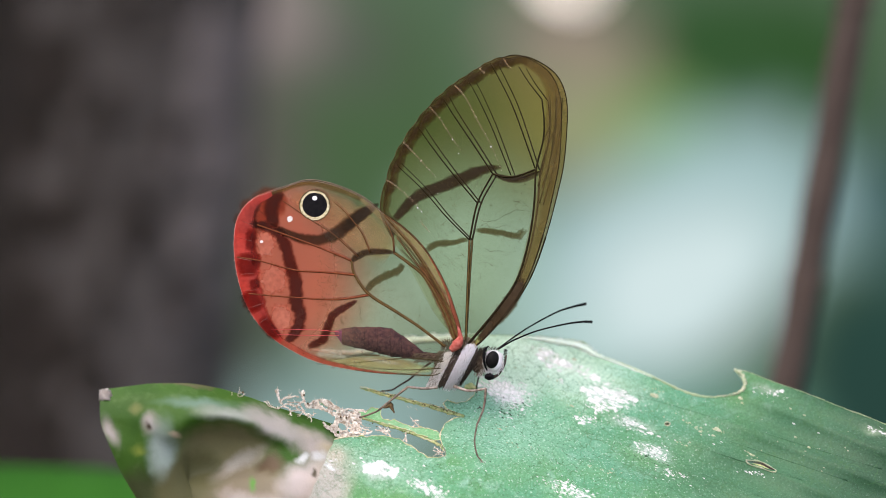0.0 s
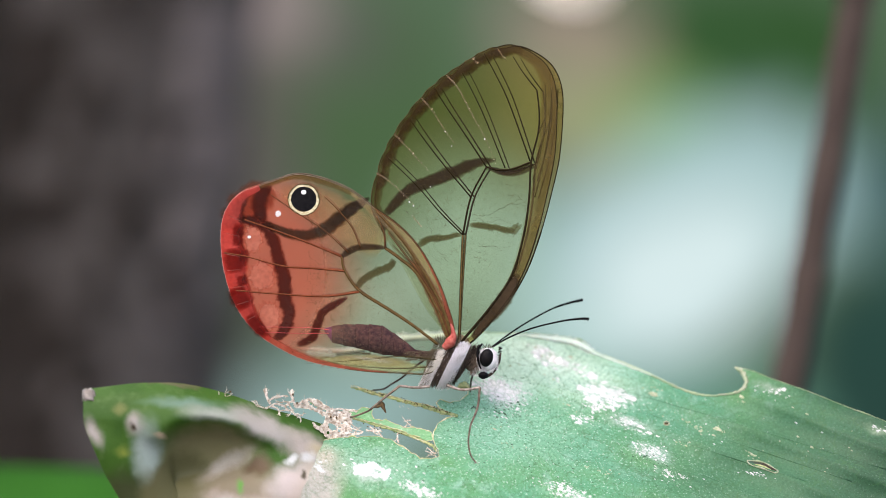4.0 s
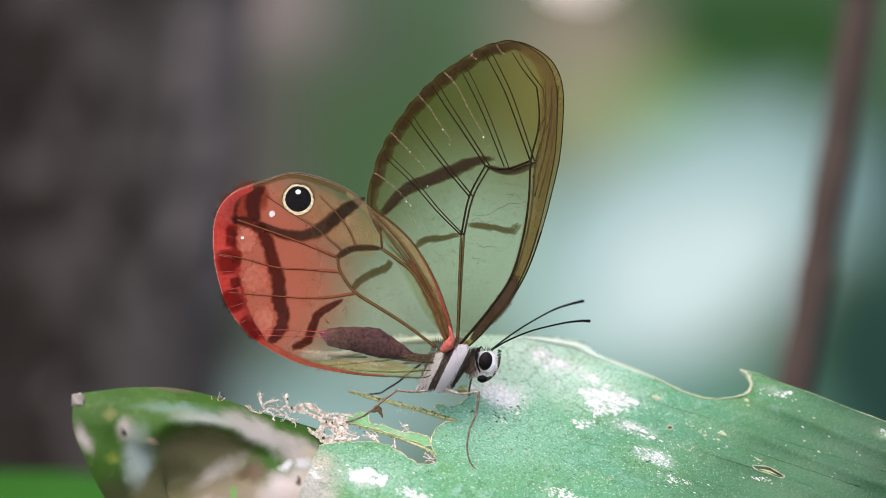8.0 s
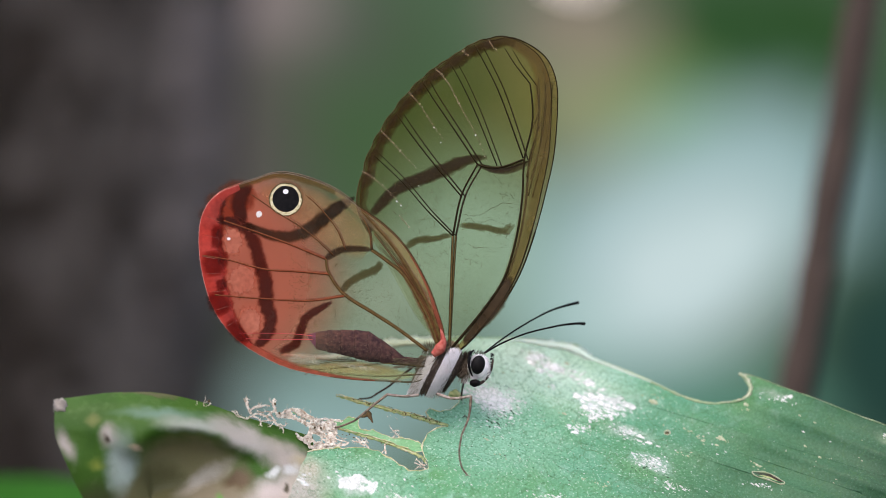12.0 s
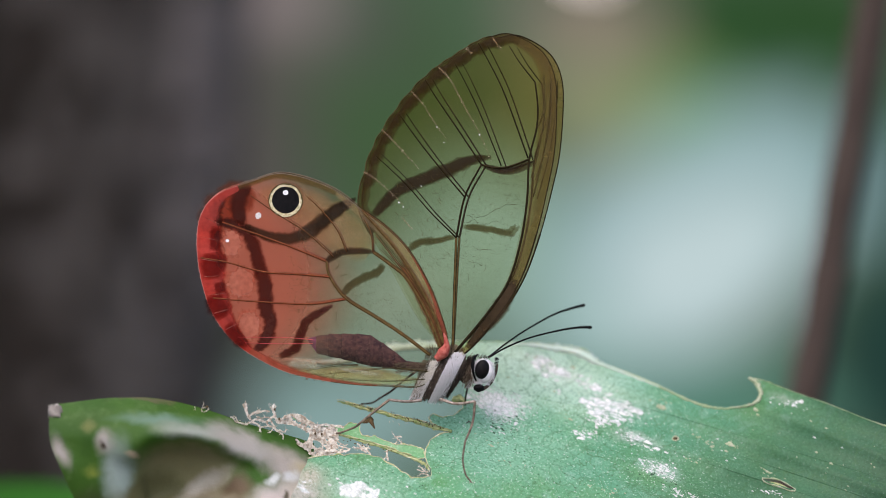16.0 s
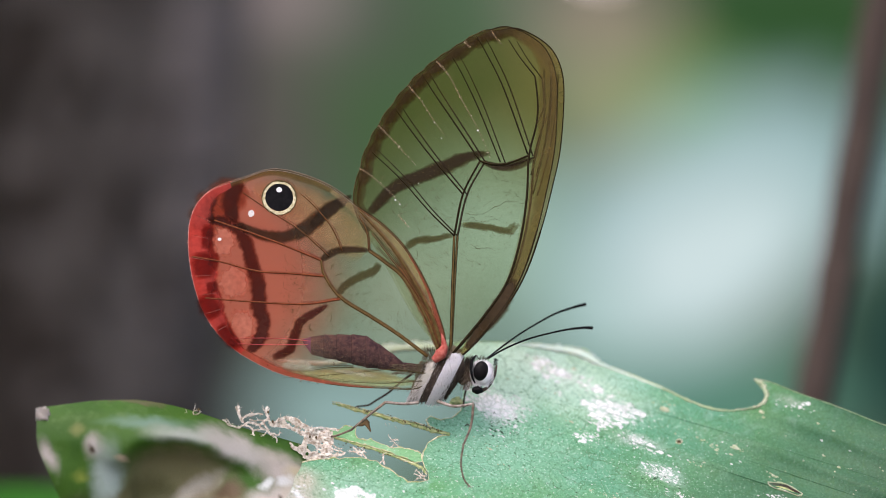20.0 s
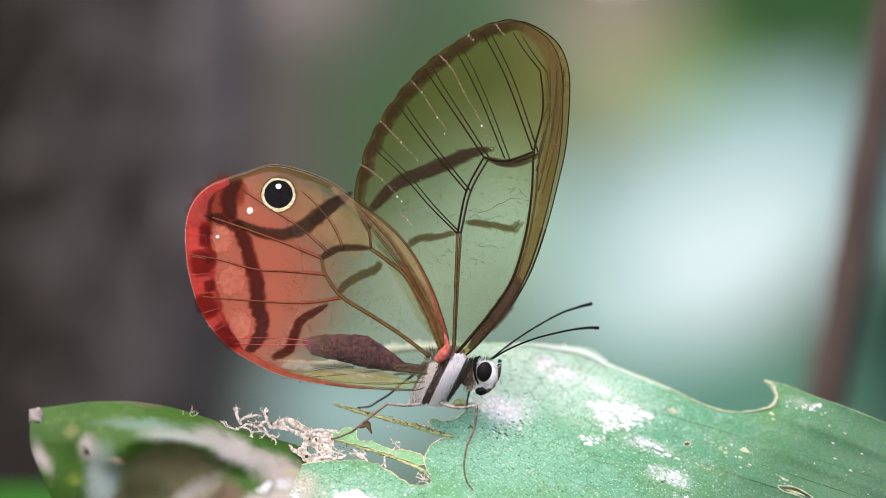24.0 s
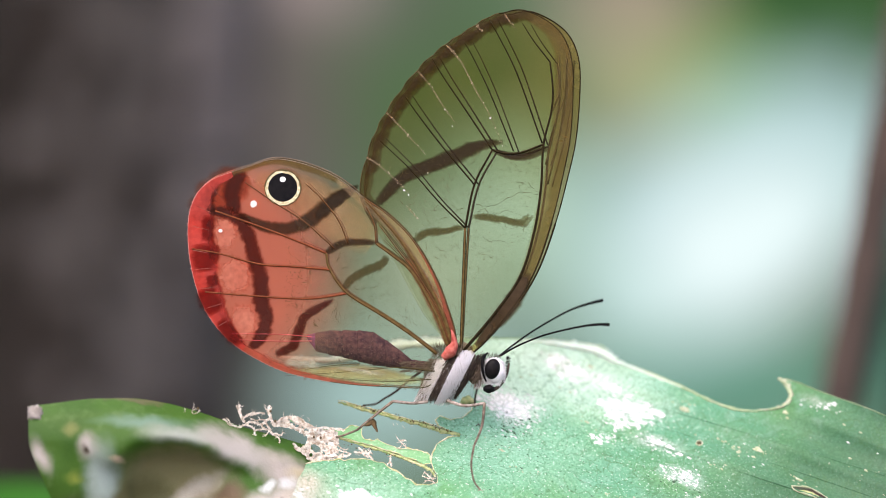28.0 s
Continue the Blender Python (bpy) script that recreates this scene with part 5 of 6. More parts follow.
def crackle(wing, g, count, inside):
    """Wandering hairline folds of the clear membrane."""
    res = []
    while len(res) < count:
        x, y = g.uniform(540, 960), g.uniform(300, 660)
        if not inside(x, y):
            continue
        a, pts = g.uniform(0, 6.28), [(x, y)]
        for _ in range(g.randint(3, 5)):
            a += g.gauss(0, 0.5)
            x, y = x + 2.6 * math.cos(a), y + 2.6 * math.sin(a)
            if not inside(x, y):
                break
            pts.append((x, y))
        if len(pts) > 2:
            r = g.uniform(0.10, 0.33) * U
            res.append(([wing.at(*p, 0.02) for p in pts], [r * g.uniform(0.4, 1.3) for _ in pts], 4))
    return res


def forewing(side, turn):
    wing = Wing("forewing", FW_OUT, fw_d, side, M_FW, turn, "clear olive-tinted forewing with brown border", ((891, 102), (869, 109), (849, 121), (826, 133), (805, 149), (783, 164), (760, 190), (736, 219), (713, 251), (697, 279), (682, 318)))
    if side < 0:
        wing.border("costal_border", 0, 60, (9, 15, 20, 25, 29, 30, 28, 25, 21, 17, 13), M_BORDER, label="broad brown leading border")
    else:
        wing.border("costal_rim", 2, 62, (8, 16, 20, 22, 24, 24, 22, 18, 14), M_RIMGREY, rag=0.2, label="greyish translucent costal rim")
    wing.border("outer_border", 58, 122, (12, 14, 14, 15, 15, 15, 14, 13, 11, 9), M_EDGE, rag=0.3, label="narrow dark brown outer border")
    ends = ((900, 100), (868, 110), (845, 122), (812, 144), (782, 166), (757, 192), (735, 218), (715, 250), (700, 276), (686, 312), (677, 350))
    for (xa, ya), (xb, yb) in zip(ends[:-1], ends[1:]):
        dx, dy = (xb - xa) / math.hypot(xb - xa, yb - ya), (yb - ya) / math.hypot(xb - xa, yb - ya)
        ins = [(xa + (xb - xa) * u + dy * -q, ya + (yb - ya) * u + dx * q) for u, q in ((0.1, -6), (0.5, -7), (0.9, -6))]
        wing.ribbon("margin_block", ins, (8, 14, 8), M_EDGE, lift=0.055, rag=0.5, seed=xa, label="dark brown block of the outer margin")
    wing.ribbon("costal_streak", ((848, 602), (869, 575), (892, 548), (910, 521), (926, 493)), (8, 14, 19, 17, 8), M_BASE, lift=0.06, rag=0.3, seed=51, label="dark speckled base of the leading border")
    wing.edge_line(0, 18, 1.5, M_VEIN)
    wing.edge_line(18, 70, 1.0, M_VEIN)
    wing.edge_line(70, 122, 0.9, M_TRUNK)
    stems = ((((824, 616), (828, 500), (831, 425)), 2.7, 2.2), (((831, 425), (845, 360), (872, 308)), 2.6, 2.2), (((872, 308), (890, 313), (915, 312), (948, 300)), 2.4, 2.2),
                      (((826, 612), (882, 545), (915, 495), (935, 430), (945, 365), (949, 300), (961, 250), (963, 215), (959, 176)), 3.4, 1.8))
    forks = ((((872, 308), (835, 252), (800, 200), (782, 170)), 2.0, 1.0), (((845, 360), (795, 300), (760, 254), (742, 228)), 1.9, 1.0),
                      (((831, 425), (790, 384), (750, 338), (703, 293)), 1.9, 0.9), (((904, 310), (870, 225), (845, 172), (830, 145)), 1.6, 0.8),
                      (((947, 298), (910, 195), (885, 143), (868, 112)), 1.9, 0.9), (((959, 176), (935, 145), (918, 118)), 1.6, 0.8))
    for pts, a, b in stems + forks:
        wing.vein(pts, a, b, M_VEIN, walls=a == 2.7)
    for pts in (((952, 330), (966, 275), (974, 225), (973, 165)), ((955, 360), (972, 290), (982, 220), (984, 170)), ((962, 250), (972, 225), (975, 205))):
        wing.vein(pts, 1.8, 1.3, M_TRUNK)
    wing.ribbon("band", ((696, 392), (712, 372), (735, 350), (775, 332), (820, 314), (850, 301), (880, 294)), (9, 13, 15, 17, 17, 12, 5), M_BAND, rag=0.55, seed=2, label="smoky brown wavy band")
    wing.ribbon("band", ((872, 309), (900, 317), (925, 313), (950, 301)), (5, 9, 9, 6), M_BAND, rag=0.4, seed=3)
    wing.ribbon("band", ((752, 446), (770, 433), (800, 430), (828, 423)), (7, 10, 8, 6), M_SMOKE, rag=0.8, seed=4)
    wing.ribbon("band", ((840, 408), (862, 409), (890, 413), (912, 417), (928, 405)), (6, 9, 8, 9, 4), M_SMOKE, rag=0.9, seed=5)
    if side < 0:
        g = random.Random(31)
        dust = []
        for k, pts in enumerate((((891, 104), (899, 116), (909, 128)), ((849, 121), (853, 125), (858, 131)), ((805, 151), (825, 175), (842, 208), (855, 232), (870, 259), (889, 304)), ((760, 189), (778, 210), (802, 247), (822, 274)),
                                 ((713, 251), (738, 277), (754, 295), (771, 314)), ((682, 318), (699, 328), (726, 352), (748, 374)), ((744, 392), (752, 402), (761, 412)))):
            wing.ribbon("crease", pts, [2.6 - 1.9 * i / (len(pts) - 1) for i in range(len(pts))], M_PALE, lift=0.065, rag=0.9, seed=pts[0][0], label="pale frosted crease")
            if k < 6:
                (xa, ya), (xb, yb) = pts[0], pts[1]
                q = 13 / math.hypot(xb - xa, yb - ya)
                wing.ribbon("notch", ((xa - (xb - xa) * q * 0.1, ya - (yb - ya) * q * 0.1), (xa + (xb - xa) * q * 0.5, ya + (yb - ya) * q * 0.5), (xa + (xb - xa) * q, ya + (yb - ya) * q)), (2.0, 1.8, 1.4), M_PALE, lift=0.075, rag=0.4, seed=k, label="pinkish notch in the dark margin")
            sp = spline(pts, 10)
            for _ in range(4 * len(pts)):
                x, y = sp[min(len(sp) - 1, int(abs(g.gauss(0, 0.5)) * len(sp)) if g.random() < 0.3 else g.randrange(len(sp)))][:2]
                x, y, q = x + g.gauss(0, 0.9), y + g.gauss(0, 0.9), g.uniform(0.4, 1.3)
                dust.append(([wing.at(x, y, 0.05), wing.at(x - q * 0.4, y - q * 0.8, 0.05), wing.at(x - q * 0.8, y - q * 1.6, 0.05)], [0.2 * U, g.uniform(0.2, 0.5) * U, 0.15 * U], 4))
        tagged(part("scale_dust", tubes(dust), M_DUST, wing.ob, "white dusty scales on the creases"), kind="stuff")
        for x, y, r in ((869, 260, 1.1), (801, 247, 1.0), (812, 272, 0.7), (739, 368, 1.2), (746, 375, 0.9), (775, 342, 0.7)):
            wing.disc("pale_fleck", x, y, r, r, M_WHITE, 0.06)
        g = random.Random(9)
        hairs = []
        while len(hairs) < 480:
            x, y = g.uniform(760, 945), g.uniform(310, 580)
            if y > 605 - (950 - x) * 0.9 - 40 and x > 880 and y > 480:
                continue
            if x > 940 - max(0, y - 400) * 0.45 or x < 700 + max(0, y - 400) * 0.62:
                continue
            a, ln = g.gauss(0.5, 0.8), g.uniform(1.4, 5)
            p0, p2 = (x, y), (x + ln * math.cos(a), y + ln * math.sin(a))
            pm = ((p0[0] + p2[0]) / 2 + g.uniform(-0.7, 0.7), (p0[1] + p2[1]) / 2 + g.uniform(-0.7, 0.7))
            hairs.append(([wing.at(*q, 0.02) for q in (p0, pm, p2)], [0.11 * U, g.uniform(0.12, 0.34) * U, 0.09 * U], 4))
        hairs += crackle(wing, g, 110, lambda x, y: 690 + max(0, y - 400) * 0.62 < x < 936 - max(0, y - 400) * 0.5 and 320 < y < 560)
        for pts in (((848, 390), (870, 392), (895, 380), (915, 372), (940, 375)), ((925, 355), (935, 368), (945, 372)), ((838, 398), (848, 401), (858, 397), (868, 401)), ((880, 404), (893, 399), (905, 402)), ((858, 440), (870, 446), (884, 444), (897, 450)), ((846, 468), (858, 464), (872, 470)), ((786, 452), (798, 460), (812, 458))):
            sp = [(x + g.gauss(0, 0.8), y + g.gauss(0, 0.8)) for x, y in spline(pts, 5)]
            hairs.append(([wing.at(x, y, 0.02) for x, y in sp], [g.uniform(0.06, 0.36) * U for _ in sp], 4))
        tagged(part("scale_hair", tubes(hairs), M_TRUNK, wing.ob, "fine dark crackle lines"), kind="stuff")
    return wing


def hindwing(side):
    wing = Wing("hindwing", HW_OUT, hw_d, side, M_HW, 0.5 if side > 0 else 0.0, "translucent rosy red hindwing with clear inner half")
    stems = ((((812, 600), (797, 555), (770, 500), (735, 445), (704, 408), (682, 384)), 5.0, 2.0), (((806, 604), (785, 550), (752, 492), (722, 466), (697, 448)), 4.0, 2.2),
                      (((809, 600), (790, 548), (762, 500), (728, 455), (702, 420)), 2.2, 1.4),
                      (((622, 462), (627, 486), (652, 521), (700, 552), (740, 578), (788, 614)), 2.4, 2.8))
    forks = ((((622, 462), (570, 440), (520, 421), (455, 398)), 2.4, 1.4), (((627, 487), (575, 482), (520, 478), (465, 463), (420, 455)), 2.5, 1.3),
                      (((652, 523), (600, 530), (540, 528), (440, 520)), 2.5, 1.3), (((634, 455), (590, 415), (548, 388), (500, 355)), 1.9, 1.2),
                      (((655, 447), (640, 412), (615, 380), (592, 358)), 1.9, 1.2), (((697, 448), (694, 418), (682, 392)), 2.0, 1.3))
    for pts, a, b in stems + forks:
        wing.vein(pts, a * 0.88, b * 0.88, M_VEINO, walls=a > 2.0 and pts[0][0] < 660 or a > 3.5)
    for pts in (((785, 640), (730, 634), (680, 638), (615, 643), (560, 646)), ((672, 630), (640, 630), (608, 634), (575, 640)), ((780, 652), (720, 655), (660, 652), (600, 644))):
        wing.vein(pts, 1.2, 0.3, M_TRUNK)
    for pts in (((600, 588), (555, 584), (480, 583)), ((600, 594), (545, 594), (490, 592))):
        wing.vein(pts, 0.75, 0.6, M_CRIMSON_LINE)
    wing.border("inner_border", 4, 36, (9, 13, 18, 19, 16, 12, 7), M_AMBER, label="amber veined leading border")
    wing.border("coral_edge", 0, 16, (9, 6, 4, 2.6, 1.6), M_CORAL, lift=0.07, rag=0.2, label="coral red leading edge")
    for pts in (((790, 548), (762, 500), (736, 470), (708, 442)), ((778, 520), (748, 474), (716, 432), (694, 408)), ((770, 496), (742, 452), (712, 420))):
        wing.vein(pts, 1.3, 0.7, M_TRUNK)
    wing.border("upper_border", 36, 66, (7, 9, 8, 7, 6, 6), M_BORDER)
    wing.border("margin", 66, 116, (8, 14, 22, 32, 33, 36, 33, 28, 18, 9), M_CRIMSON, rag=0.3, label="crimson scalloped margin")
    wing.border("lower_margin", 112, 142, (8, 10, 9, 7, 4, 1.5), M_ORANGE, label="salmon lower margin")
    wing.ribbon("fold", ((556, 638), (595, 641), (640, 646), (700, 652), (768, 654)), (2, 9, 14, 15, 10), M_FOLD, rag=0.3, seed=31, label="pale yellow inner fold")
    for x0, y0, x1, y1 in ((418, 420, 450, 428), (416, 456, 448, 462), (420, 486, 452, 484), (428, 516, 462, 512), (440, 545, 470, 536), (458, 572, 484, 558), (426, 390, 452, 402), (448, 360, 466, 380)):
        wing.ribbon("margin_gap", ((x0, y0), ((x0 + x1) / 2, (y0 + y1) / 2), (x1, y1)), (0.8, 0.9, 0.5), M_SEAM, lift=0.05, rag=0.6, seed=y0)
    wing.edge_line(0, 30, 1.1, M_VEINO)
    wing.edge_line(30, 66, 0.9, M_FUR)
    wing.edge_line(66, 134, 0.6, M_FRINGE)
    wing.edge_line(134, 152, 0.8, M_TRUNK)
    if side < 0:
        # bright glints under the abdomen, painted as white ribbons
        wing.ribbon("glint", ((560, 629), (578, 623), (598, 627), (612, 634)), (6, 15, 12, 5), M_GLINT, lift=0.06, rag=0.8, seed=33, label="white glint painted on the membrane")
        wing.ribbon("glint", ((640, 634), (680, 641), (712, 645)), (4, 6, 4), M_GLINT, lift=0.06, rag=0.8, seed=34)
    wing.ribbon("stain", ((516, 350), (580, 372), (638, 408), (694, 446)), (20, 46, 60, 36), M_AMBER, lift=0.008, rag=0.3, seed=41, label="amber stain of the membrane")
    wing.ribbon("stain", ((810, 606), (801, 575), (787, 542), (767, 505), (742, 466)), (12, 17, 18, 15, 7), M_ROOT, lift=0.012, rag=0.3, seed=44, label="rust brown root of the wing")
    wing.ribbon("stain", ((600, 641), (660, 641), (740, 647)), (8, 16, 12), M_AMBER, lift=0.008, rag=0.3, seed=43)
    wing.ribbon("stain", ((432, 416), (448, 388), (476, 364), (506, 348)), (34, 48, 48, 26), M_RUST, lift=0.008, rag=0.3, seed=42, label="rust red stain of the membrane")
    wing.ribbon("band", ((662, 366), (640, 378), (620, 394), (598, 412), (570, 424), (540, 424), (510, 414), (488, 404)), (5, 15, 19, 19, 16, 15, 12, 9), M_BAND, rag=0.35, seed=12, label="dark brown curved band")
    wing.ribbon("band", ((668, 362), (650, 374), (630, 388), (606, 408)), (5, 13, 15, 8), M_BAND, lift=0.028, rag=0.4, seed=22)
    wing.ribbon("band", ((440, 398), (465, 400), (488, 408), (503, 430), (512, 462), (523, 500), (524, 535), (532, 560), (522, 590), (505, 606)), (8, 13, 17, 18, 18, 20, 20, 18, 16, 9), M_REDBAND, rag=0.6, seed=13, label="dark red wavy band")
    wing.ribbon("band", ((500, 340), (484, 356), (480, 378), (490, 402)), (10, 20, 20, 12), M_REDBAND, rag=0.4, seed=14)
    wing.ribbon("band", ((458, 360), (444, 384), (454, 404)), (9, 15, 9), M_REDBAND, rag=0.5, seed=15)
    wing.ribbon("band", ((446, 412), (444, 440), (452, 462), (447, 490), (456, 520), (462, 548), (478, 580), (500, 602)), (12, 15, 17, 15, 17, 17, 15, 9), M_MAROON, rag=0.5, seed=19)
    for pts, wd in ((((434, 447), (437, 468), (440, 490)), (26, 30, 26)), (((438, 514), (446, 532), (457, 552)), (24, 28, 24)), (((444, 404), (444, 424), (442, 444)), (14, 16, 14)), (((462, 562), (474, 580), (492, 600)), (16, 18, 14)), (((450, 494), (451, 504), (454, 512)), (14, 16, 14))):
        wing.ribbon("margin_block", pts, wd, M_MAROON, lift=0.045, rag=0.4, seed=pts[0][1], label="dark maroon block of the margin")
    wing.ribbon("band", ((697, 448), (675, 446), (650, 447), (632, 455), (620, 464)), (4, 8, 9, 9, 5), M_BAND, rag=0.2, seed=16, label="dark vein-crossing bar")
    wing.ribbon("band", ((712, 468), (704, 480), (680, 490), (660, 502), (645, 518)), (9, 10, 11, 10, 7), M_SMOKE, rag=0.6, seed=17)
    wing.ribbon("band", ((632, 533), (610, 545), (590, 558), (580, 580), (570, 603), (545, 614)), (4, 9, 11, 12, 12, 8), M_REDBAND, rag=0.5, seed=18)
    for x, y, a, b in ((470, 432, 19, 27), (485, 495, 27, 31), (497, 564, 22, 29)):
        wing.disc("pink_window", x, y, a, b, M_PINK, 0.015, "pale pink window", wob=0.5)
    wing.disc("eyespot_rim", 557, 363.4, 27.8, 27.4, M_TRUNK, 0.05, "thin dark olive rim", inner=0.86)
    wing.disc("eyespot_ring", 556.8, 364.0, 26.4, 26.0, M_CREAM, 0.055, "beaded cream ring of the eyespot", inner=0.80, wob=0.08)
    wing.disc("eyespot", 557, 362.8, 22.0, 21.4, M_BLACK, 0.06, "round black eyespot", wob=0.06)
    wing.disc("eyespot_gleam", 557, 351, 4.5, 4, M_WHITE, 0.075, "white gleam spot")
    wing.disc("white_spot", 513, 388, 4.8, 5.2, M_GREYFUR, 0.05, "white spot", wob=0.3)
    wing.disc("white_spot", 463, 428, 3, 2.5, M_WHITE, 0.05)
    if side < 0:
        g = random.Random(21)
        hairs = []
        while len(hairs) < 480:
            x, y = g.uniform(560, 770), g.uniform(430, 650)
            if y < 455 + (x - 660) * 0.75 or y > 660 - (x < 600) * 30 or 572 < y < 642:
                continue
            a, ln = g.gauss(0.9, 0.8), g.uniform(1.4, 5)
            p0, p2 = (x, y), (x + ln * math.cos(a), y + ln * math.sin(a))
            pm = ((p0[0] + p2[0]) / 2 + g.uniform(-0.7, 0.7), (p0[1] + p2[1]) / 2 + g.uniform(-0.7, 0.7))
            hairs.append(([wing.at(*q, 0.02) for q in (p0, pm, p2)], [0.11 * U, g.uniform(0.12, 0.34) * U, 0.09 * U], 4))
        hairs += crackle(wing, g, 100, lambda x, y: 560 < x < 780 and y > 465 + (x - 660) * 0.75 and 420 < y < 650 and not (575 < y < 640 and x > 585))
        tagged(part("scale_hair", tubes(hairs), M_TRUNK, wing.ob, "fine dark hairs"), kind="stuff")
        fringe = []
        m = len(wing.ring)
        for i in range(66, 130):
            (x0, y0), (x1, y1) = wing.ring[i % m], wing.ring[(i + 1) % m]
            tx, ty = (x1 - x0), (y1 - y0)
            ln = math.hypot(tx, ty)
            for _ in range(5):
                u, q = g.random(), g.uniform(0.8, 2.4)
                x, y = x0 + tx * u, y0 + ty * u
                nx, ny = -ty / ln + g.gauss(0, 0.35), tx / ln + g.gauss(0, 0.35)
                fringe.append(([wing.at(x, y, 0), wing.at(x + nx * q * 0.5, y + ny * q * 0.5, 0), wing.at(x + nx * q, y + ny * q, 0)], [0.35 * U, 0.3 * U, 0.12 * U], 4))
        tagged(part("fringe", tubes(fringe), M_FRINGE, wing.ob, "fine pale rosy fringe"), kind="stuff")
        lashes = []
        for i in range(150):
            x = 590 + 175 * g.random()
            y = 647 + (x - 590) * 0.095
            lashes.append(([wing.at(x, y, 0), wing.at(x - 1.5, y + 3, 0), wing.at(x - g.uniform(2, 5), y + g.uniform(4, 7), 0)], [0.25 * U, 0.2 * U, 0.08 * U], 4))
        tagged(part("lashes", tubes(lashes), M_FUR, wing.ob, "fine brown hairs of the inner edge"), kind="stuff")
    return wing


forewing(1, FW_TURN)
hindwing(1)
forewing(-1, 0)
near_hw = hindwing(-1)
part("wing_base", tube_data([near_hw.at(x, y, 0.25) for x, y in spline(((810, 578), (813, 588), (814, 600), (807, 612), (797, 620)), 5)],
                            [u * U for u in np.interp(range(21), (0, 8, 14, 20), (1.2, 4.4, 9.4, 5.0))], 10), M_RED, FLY, "coral red swollen wing base")

# abdomen, in rings
g2 = random.Random(44)
STATIONS = ((593, 586, 592), (606, 583, 610), (625, 580.5, 615), (646, 580.5, 619), (669, 581, 625), (691, 583, 631), (711, 595, 633), (731, 609, 636), (750, 624, 638), (788, 628, 643))   # along, top, bottom
for i in range(9):
    vs, fs, m = [], [], 18
    for k, u in enumerate((0.0, 0.12, 0.5, 0.9, 1.0)):
        x, top, low = (STATIONS[i + 1][c] + (STATIONS[i][c] - STATIONS[i + 1][c]) * u * 1.06 for c in range(3))
        grow = (0.96, 1.0, 1.02, 1.05, 0.98)[k]
        for j in range(m):
            a = 2 * math.pi * j / m
            h = (low - top) / 2 * grow
            keel = 1.0 + 0.10 * max(0.0, -math.sin(a)) ** 6
            vs.append(at_root(x, (low + top) / 2 + h * keel * math.sin(a), -0.62 * h * math.cos(a) * U / MM * (1 + 0.06 * noise.noise(Vector((x * 0.2, a, 3))))))
    fs = [(k * m + j, k * m + (j + 1) % m, k * m + m + (j + 1) % m, k * m + m + j) for k in range(4) for j in range(m)] + [tuple(range(m - 1, -1, -1)), tuple(4 * m + j for j in range(m))]
    part("abdomen_ring", (vs, fs), M_VIOLET if i == 0 else M_ABD, FLY, "violet abdomen tip" if i == 0 else "purple brown abdomen ring" if i == 1 else "")
flakes = []
for _ in range(260):
    x, v = g2.uniform(604, 740), g2.uniform(0.15, 0.98)
    top, low = np.interp(x, [q[0] for q in STATIONS], [q[1] for q in STATIONS]), np.interp(x, [q[0] for q in STATIONS], [q[2] for q in STATIONS])
    h, y = (low - top) / 2, top + (low - top) * v
    d = -0.64 * h * math.sqrt(max(0.02, 1 - (2 * v - 1) ** 2)) * U / MM
    q = g2.uniform(0.8, 2.6)
    flakes.append(([at_root(x, y, d), at_root(x - q * 0.5, y + 0.3, d - 0.006), at_root(x - q, y + 0.5, d)], [0.12 * U, g2.uniform(0.15, 0.42) * U, 0.1 * U], 4))
tagged(part("abdomen_scale", tubes(flakes), M_ABDPALE, FLY, "pale pinkish scales on the abdomen"), kind="stuff")
# thorax with pale and dark stripes
tilt = Matrix.Rotation(radians(30), 3, "Y")
part("thorax", ball(at_root(812, 640), 27 * U, 36 * U, 46 * U, tilt, bumpy=0.12, seed=3), M_FUR, FLY, "brown and white furry thorax")
g = random.Random(2)


def fur(count, where, material, ln, label, spread=0.3, lean=(0.25, -0.3, -1.0)):
    """Short fur: thin tapered hairs."""
    res = []
    for _ in range(count * 4):
        p, n = where()
        d = (n * 0.10 + Vector(lean) * 0.9 + Vector((g.gauss(0, spread), g.gauss(0, spread), g.gauss(0, spread))) * 0.5).normalized()
        q = ln * g.uniform(0.4, 0.95) * U
        m = p + d * q * 0.5 + n * q * 0.05
        res.append(([p - n * 2 * U, m, p + d * q], [0.22 * U, 0.20 * U, 0.05 * U], 4))
    return tagged(part("fur", tubes(res), material, FLY, label), kind="stuff")


def thorax_spot(x0, x1, y0, y1, slant):
    def f():
        y = g.uniform(y0, y1)
        x = g.uniform(x0, x1) + (y0 - y) * slant
        dx, dy = (x - 812 + (y - 640) * 0.45) / 32, (y - 640) / 48
        d = -38 * U / MM * math.sqrt(max(0.05, 1 - min(0.95, dx * dx + dy * dy)))
        return at_root(x, y, d), Vector((dx * 0.7, -0.8, -dy * 0.7)).normalized()
    return f


